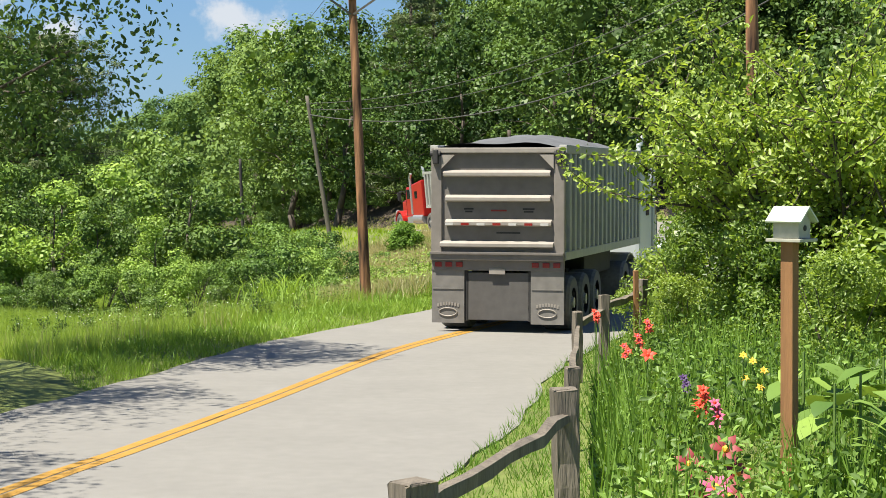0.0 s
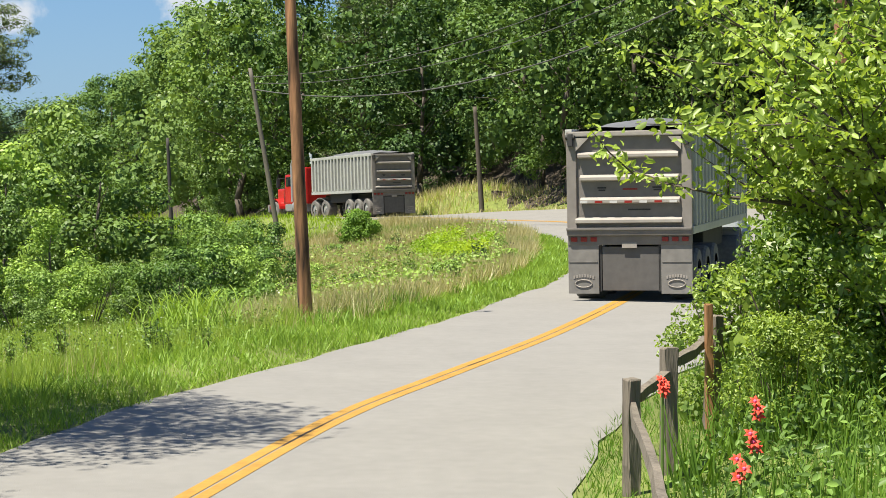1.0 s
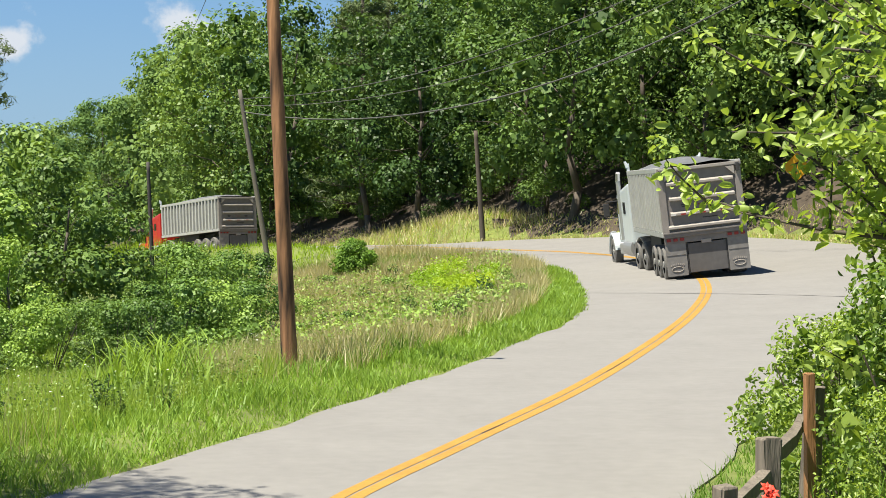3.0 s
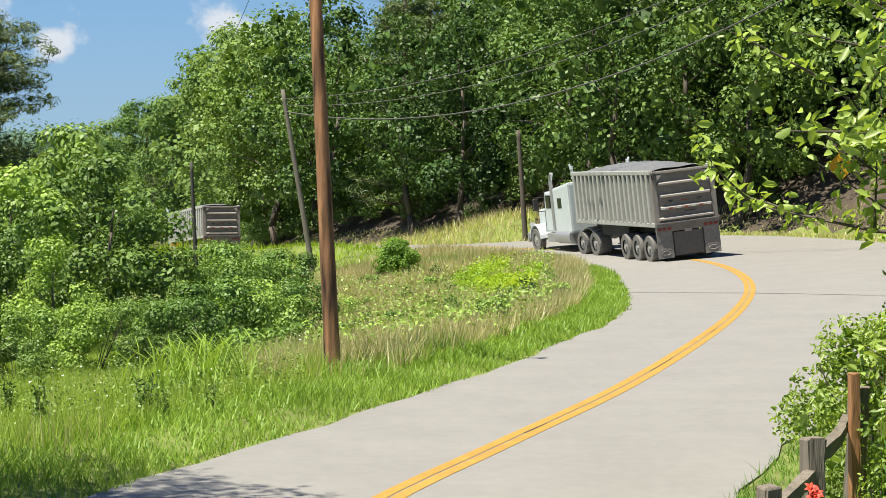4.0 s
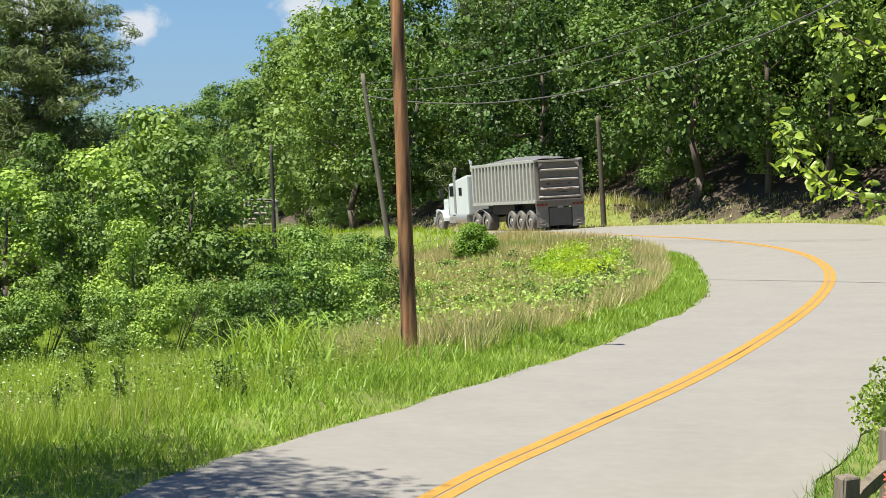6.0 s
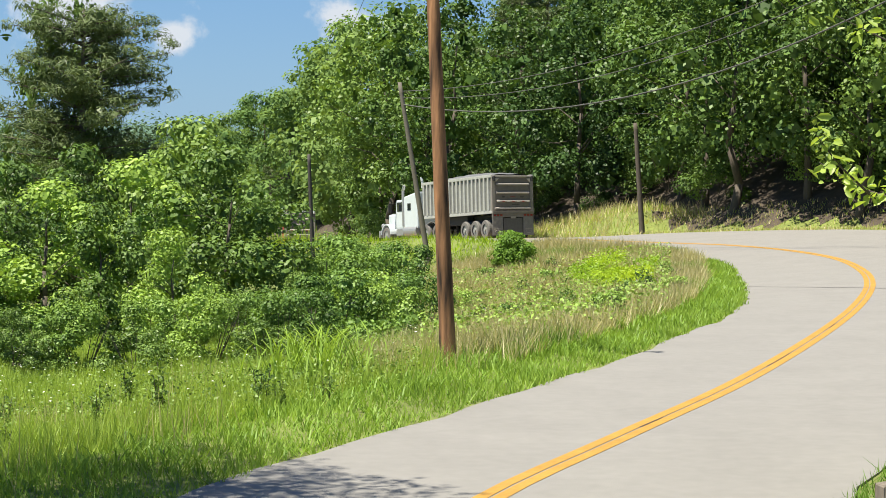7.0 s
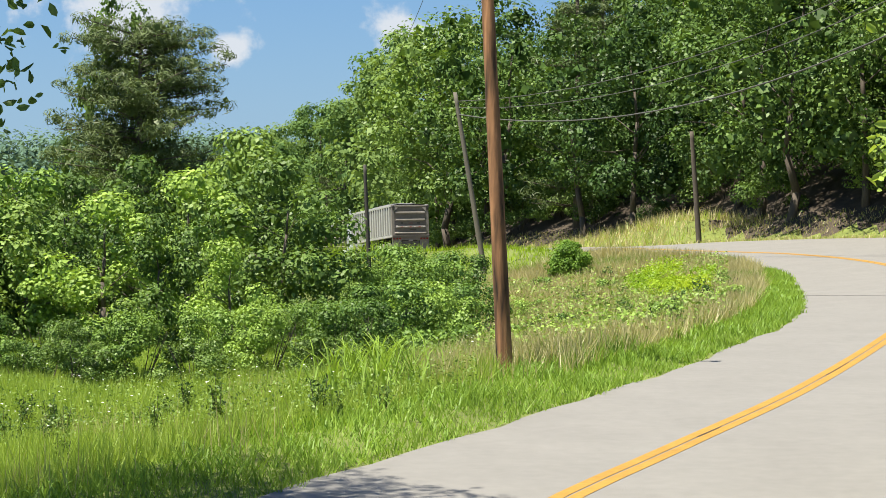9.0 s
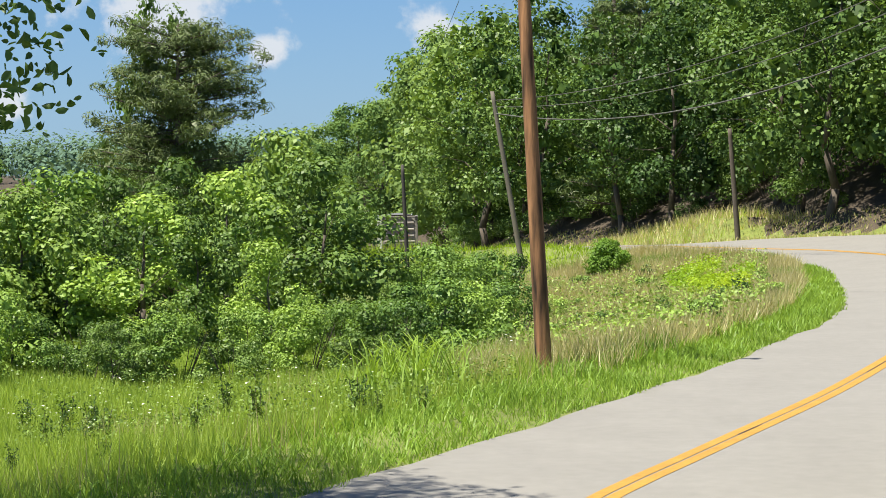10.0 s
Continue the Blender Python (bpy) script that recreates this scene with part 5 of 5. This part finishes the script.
def garden_growth():
    n = 26000
    x, y = RNG.uniform(1.2, 9, n), RNG.uniform(-6, 17, n)
    i, d = nearest(x, y)
    fence_x = np.interp(y, [p[1] for p in POSTS], [p[0] for p in POSTS])
    k = (x > fence_x + 0.18)
    x, y = x[k], y[k]
    hh = (0.55 + 0.30 * lump(x, y, 1.1)) * ss(0, 0.8, x - np.interp(y, [p[1] for p in POSTS], [p[0] for p in POSTS]))
    p = np.stack([x, y, ground_z(x, y) + hh * RNG.uniform(0, 1, len(x)) ** 0.7], 1)
    t = lump(x, y, 0.45) + RNG.normal(size=len(x)) * 0.35 > 0.0
    for pick, m, lab in ((t, L_SHRUB, "light green leafy garden plants behind the fence"), (~t, L_BROAD, "dark green leafy garden plants behind the fence")):
        tagged(leaf_blades("garden_weeds", p[pick], 0.075, m, None, 0.6), lab, "garden plants", kind="stuff")
    n = 9000
    x, y = RNG.uniform(1.2, 5.5, n), RNG.uniform(-2, 14, n)
    fx = np.interp(y, [p[1] for p in POSTS], [p[0] for p in POSTS])
    k = (x > fx + 0.25) & (lump(x, y, 0.9) > 0.25)
    blades("iris_leaves", x[k], y[k], RNG.uniform(0.5, 1.0, k.sum()), 0.030 + 0 * x[k], L_GRASS, 0.2, "upright sword-shaped iris and lily leaves", "garden plants")


garden_growth()
M_PETAL_RED = mat("red_petals", (0.75, 0.05, 0.02), 0.6, vary=0.2, scale=30)
M_PETAL_PINK = mat("pink_petals", (0.62, 0.10, 0.22), 0.6, vary=0.25, scale=30)
M_PETAL_PURPLE = mat("purple_petals", (0.06, 0.02, 0.11), 0.6, vary=0.3, scale=30)
M_PETAL_YELLOW = mat("yellow_petals", (0.75, 0.45, 0.03), 0.6, vary=0.2, scale=30)
M_PETAL_MAROON = mat("maroon_petals", (0.26, 0.035, 0.04), 0.6, vary=0.35, scale=25)
M_STEM = mat("green_stem", (0.12, 0.20, 0.04), 0.7, vary=0.2)


def flower(x, y, z, r, petal, heart, label, spike=0):
    top = new("flower")
    top.matrix_basis = pose(x, y, gz(x, y))
    h = z - gz(x, y)
    bm = bmesh.new()
    cyl(bm, 0.010, 0.006, (0, 0, -0.05), (0, 0, h), 6)
    part("stalk", bm, M_STEM, top)
    rng = random.Random(int(x * 91 + y * 17))
    heads = [(0, 0, h, 1.0)] if not spike else [(rng.uniform(-0.03, 0.03), rng.uniform(-0.03, 0.03), h - k * r * 0.75, 0.75 + 0.08 * k) for k in range(spike)]
    for hx, hy, hz, q in heads:
        c = Vector((hx, hy, hz))
        bend = rng.uniform(0, 6.28)
        for k in range(6):
            a = bend + k * 1.047
            d = Vector((math.cos(a), math.sin(a), 0))
            s = Vector((-d.y, d.x, 0))
            rr = r * q * (1.0 if k % 2 else 0.88)
            tilt = Vector((0.1, -0.55, 0.25))
            bm = bmesh.new()
            pts = [c, c + d * rr * 0.5 + s * rr * 0.26 + Vector((0, 0, rr * 0.35)), c + d * rr * 0.55 + Vector((0, 0, rr * 0.42)), c + d * rr * 0.5 - s * rr * 0.26 + Vector((0, 0, rr * 0.35)), c + d * rr + Vector((0, 0, rr * 0.22))]
            turn = Matrix.Rotation(radians(50), 3, "X")
            v = [bm.verts.new(c + turn @ (p - c)) for p in pts]
            for f in ((0, 1, 2), (0, 2, 3), (1, 4, 2), (2, 4, 3)):
                bm.faces.new([v[j] for j in f])
            smooth(part("petal", bm, petal, top))
        bm = bmesh.new()
        bmesh.ops.create_icosphere(bm, subdivisions=1, radius=r * 0.22, matrix=Matrix.Translation(c + Vector((0, -r * 0.12, r * 0.1))))
        part("flower_heart", bm, heart, top)
    return tagged(top, label, "flower", "garden flowers")


def first_view(px, py, d):
    """A place d metres ahead of the first standpoint (thousandths right and down)."""
    return px * d / 1000, d - 15.0, 2.93 - py * d / 1000


R_ = "red lily in bloom among the garden plants"
for x, y, z in ((2.37, 11.5, 1.03), (2.40, 11.62, 0.98)):
    flower(x, y, z, 0.065, M_PETAL_RED, M_PETAL_RED, R_, 3)
flower(*first_view(117, 95, 20), 0.10, M_PETAL_RED, M_PETAL_RED, R_)
flower(*first_view(145, 113, 17), 0.09, M_PETAL_RED, M_PETAL_RED, "spike of red gladiolus in the garden", 4)
flower(*first_view(152, 120, 16.5), 0.08, M_PETAL_PINK, M_PETAL_RED, "spike of pink gladiolus in the garden", 4)
flower(*first_view(137, 107, 17.5), 0.07, M_PETAL_PURPLE, M_PETAL_PURPLE, "dark purple gladiolus spike in the garden", 3)
flower(*first_view(73, 150, 15), 0.09, M_PETAL_PURPLE, M_PETAL_PURPLE, "dark purple iris beside the fence", 3)
for px, py in ((158, 145), (164, 158), (139, 153), (153, 165), (145, 170), (160, 170)):
    flower(*first_view(px, py, 14.2 + 0.1 * (px % 3)), 0.15, M_PETAL_MAROON if px % 3 else M_PETAL_PINK, M_PETAL_YELLOW, "maroon and yellow daylily in bloom")
for px, py in ((172, 98), (178, 103), (168, 107), (176, 112), (167, 95)):
    flower(*first_view(px, py, 18.5), 0.05, M_PETAL_YELLOW, M_PETAL_YELLOW, "small yellow flower among the garden plants")
for x, y, z in ((2.75, 9.5, 0.85), (3.0, 10.6, 0.95), (2.5, 8.6, 0.8)):
    flower(x, y, z, 0.08, M_PETAL_RED, M_PETAL_PINK, "spike of red gladiolus in the garden", 3)


def big_leaf_plant(x, y):
    rng = random.Random(5)
    top = new("broad_leaved_plant")
    top.matrix_basis = pose(x, y, gz(x, y))
    for k in range(16):
        a, z = rng.uniform(0, 6.28), rng.uniform(0.15, 0.95)
        bm = bmesh.new()
        c, L = Vector((math.cos(a) * 0.12, math.sin(a) * 0.12, z)), rng.uniform(0.22, 0.36)
        d, s = Vector((math.cos(a), math.sin(a), 0.1)), Vector((-math.sin(a), math.cos(a), 0))
        row = [(0, 0.02), (0.25, 0.32), (0.55, 0.36), (0.85, 0.18), (1.0, 0.0)]
        mid = [bm.verts.new(c + d * L * f + Vector((0, 0, -0.5 * L * f * f))) for f, w in row]
        for sg in (-1, 1):
            edge = [bm.verts.new(c + d * L * f + s * sg * w * L + Vector((0, 0, -0.5 * L * f * f + 0.12 * w * L))) for f, w in row]
            for j in range(4):
                bm.faces.new((mid[j], mid[j + 1], edge[j + 1], edge[j])) if sg > 0 else bm.faces.new((mid[j], edge[j], edge[j + 1], mid[j + 1]))
        smooth(part("leaf", bm, L_SHRUB, top))
    bm = bmesh.new()
    cyl(bm, 0.02, 0.01, (0, 0, -0.05), (0, 0, 1.0), 6)
    part("stalk", bm, M_STEM, top)
    return tagged(top, "coarse plant with large drooping green leaves", "plant", "broad-leaved plants")


blp = big_leaf_plant(3.1, -0.6)
for x, y in ((3.5, 0.3), (3.3, 1.6), (3.8, -0.9), (3.9, 1.2)):
    q = copy_thing(blp, pose(x, y, gz(x, y), 0, 0, x * 400))

# the yellow warning sign past the bend
sg = new("road_sign")
c = from_eye(219.5, 8.2, 88)
sg.location = (c.x, c.y, 0)
bm = bmesh.new()
z0 = gz(c.x, c.y)
box(bm, 0.06, 0.06, c.z + 0.6 - z0, (0, 0.03, (c.z + 0.6 + z0) / 2 - 0.1))
part("post", bm, M_GREYPOLE, sg)
bm = bmesh.new()
box(bm, 0.95, 0.012, 0.95, (0, -0.02, c.z), 0.0, (0, 45, 0))
part("sign_plate", bm, mat("sign_yellow", (0.80, 0.42, 0.02), 0.5, vary=0.08), sg)
bm = bmesh.new()
box(bm, 0.09, 0.01, 0.45, (-0.05, -0.034, c.z - 0.05))
box(bm, 0.36, 0.01, 0.09, (0.05, -0.034, c.z + 0.20), 0, (0, -25, 0))
part("sign_symbol", bm, M_DARK, sg)
tagged(sg, "yellow diamond warning sign with black curve symbol", "road sign")


def white_umbels():
    n = 300
    uu, dd = RNG.uniform(-340, -60, n), RNG.uniform(21, 38, n)
    x, y = uu * dd / 1000, dd
    i, d = nearest(x, y)
    k = d - HW_L[i] > 1.8
    x, y = x[k], y[k]
    p = np.stack([x, y, ground_z(x, y) + RNG.uniform(0.4, 0.75, len(x))], 1)
    tagged(quads("white_umbels", leaf_cards(p, 0.034, 3.0, 0.9), mat("white_umbel", (0.7, 0.72, 0.62), 0.8)), "small white wildflower heads in the meadow", "wildflowers", kind="stuff")
    # the stand of tall broad grass beside the pole
    n = 900
    uu, dd = RNG.normal(-118, 15, n), RNG.normal(27.2, 1.5, n)
    x, y = uu * dd / 1000, dd
    i, d = nearest(x, y)
    k = (d - HW_L[i] > 1.6) & (lump(x, y, 0.6) > 0.1)
    arching("tall_grass_stand", x[k], y[k], RNG.uniform(0.35, 1.35, k.sum()), RNG.uniform(0.014, 0.03, k.sum()), L_GRASS, 0.45, "stand of tall broad-bladed grass bowing beside the pole")


white_umbels()
# ---------------------------------------------------------------- keyed ways
TRACK = spline([(-1.2, 11), (1.2, 19.8), (3.4, 28.0), (5.0, 33.6), (6.6, 39.0), (8.2, 44.0), (9.75, 54.0), (10.3, 65), (10.0, 71.5), (8.5, 77.5), (7.0, 82.5), (4.2, 90), (1.08, 98.5),
                (-1.3, 104.5), (-3.9, 109.5), (-6.5, 114), (-9.1, 118.3), (-11.6, 122.8), (-14.1, 128.2), (-16.2, 134), (-17.5, 142), (-19, 152), (-23, 175), (-44, 230), (-108, 330)], 0.5)
TLEN = np.concatenate([[0], np.cumsum(np.linalg.norm(np.diff(TRACK, axis=0), axis=1))])


def at_len(s):
    return np.array((np.interp(s, TLEN, TRACK[:, 0]), np.interp(s, TLEN, TRACK[:, 1])))


# seconds, and how far along its way (by y) the trailer's tail is
TAIL_T = (-1, 0, 0.5, 1, 1.5, 2, 3.5, 4.5, 5, 6.5, 7, 7.5, 8, 8.5, 9, 9.5, 10, 11, 12, 13, 14, 16)
TAIL_Y = (12, 19.8, 28.0, 33.6, 38.3, 43.6, 64.4, 77.3, 82.5, 98.5, 104.5, 109.5, 114, 118.3, 122.8, 128.2, 134, 145, 156, 167, 178, 200)
TAIL_S = [float(TLEN[int(np.argmin(np.abs(TRACK[:, 1] - y)))]) for y in TAIL_Y]


def tail(t):
    return float(np.mean(np.interp(t + np.linspace(-0.25, 0.25, 9), TAIL_T, TAIL_S)))


def rigid(s, length):
    """Pose of a body whose tail is s along the way and whose nose follows length ahead."""
    a, b = at_len(s), at_len(s + length)
    i, d = nearest(np.array([a[0], b[0]]), np.array([a[1], b[1]]))
    za, zb = (ROAD_Z[i] - BANK[i] * np.clip(d, -7, 4))
    yaw = math.degrees(math.atan2(-(b[0] - a[0]), b[1] - a[1]))
    pitch = math.degrees(math.atan2(zb - za, length))
    roll = math.degrees(math.atan(float(np.mean(BANK[i])))) * 1.65
    return pose(a[0], a[1], za + 0.005, 0, 0, yaw) @ pose(0, 0, 0, pitch, 0, 0) @ pose(0, 0, 0, 0, -roll, 0)


def motions():
    for truck, tractor, wheels, lead in ((white_truck, white_tractor, white_wheels, 0), (red_truck, red_tractor, red_wheels, 1)):
        rows, rel = [], []
        when = lambda t: t + lead * float(np.interp(t, (0, 1.5, 2, 3.5, 4, 10), (5.62, 5.56, 5.49, 5.32, 5.26, 5.1)))
        for k in range(51):
            t = k * 0.2
            s = tail(when(t))
            m = rigid(s, HITCH)
            rows.append((t, m))
            back = m.inverted() @ rigid(s + HITCH, 6.0)
            rel.append((t, pose(0, HITCH, 0, 0, 0, math.degrees(back.to_euler().z))))
        walk(truck, rows)
        walk(tractor, rel)
        for w, x, y in wheels:
            walk(w, [(k / 30, pose(x, y, 0.51, -math.degrees((tail(when(k / 30)) - tail(when(0))) / 0.51), 0, 0)) for k in range(301)])


motions()
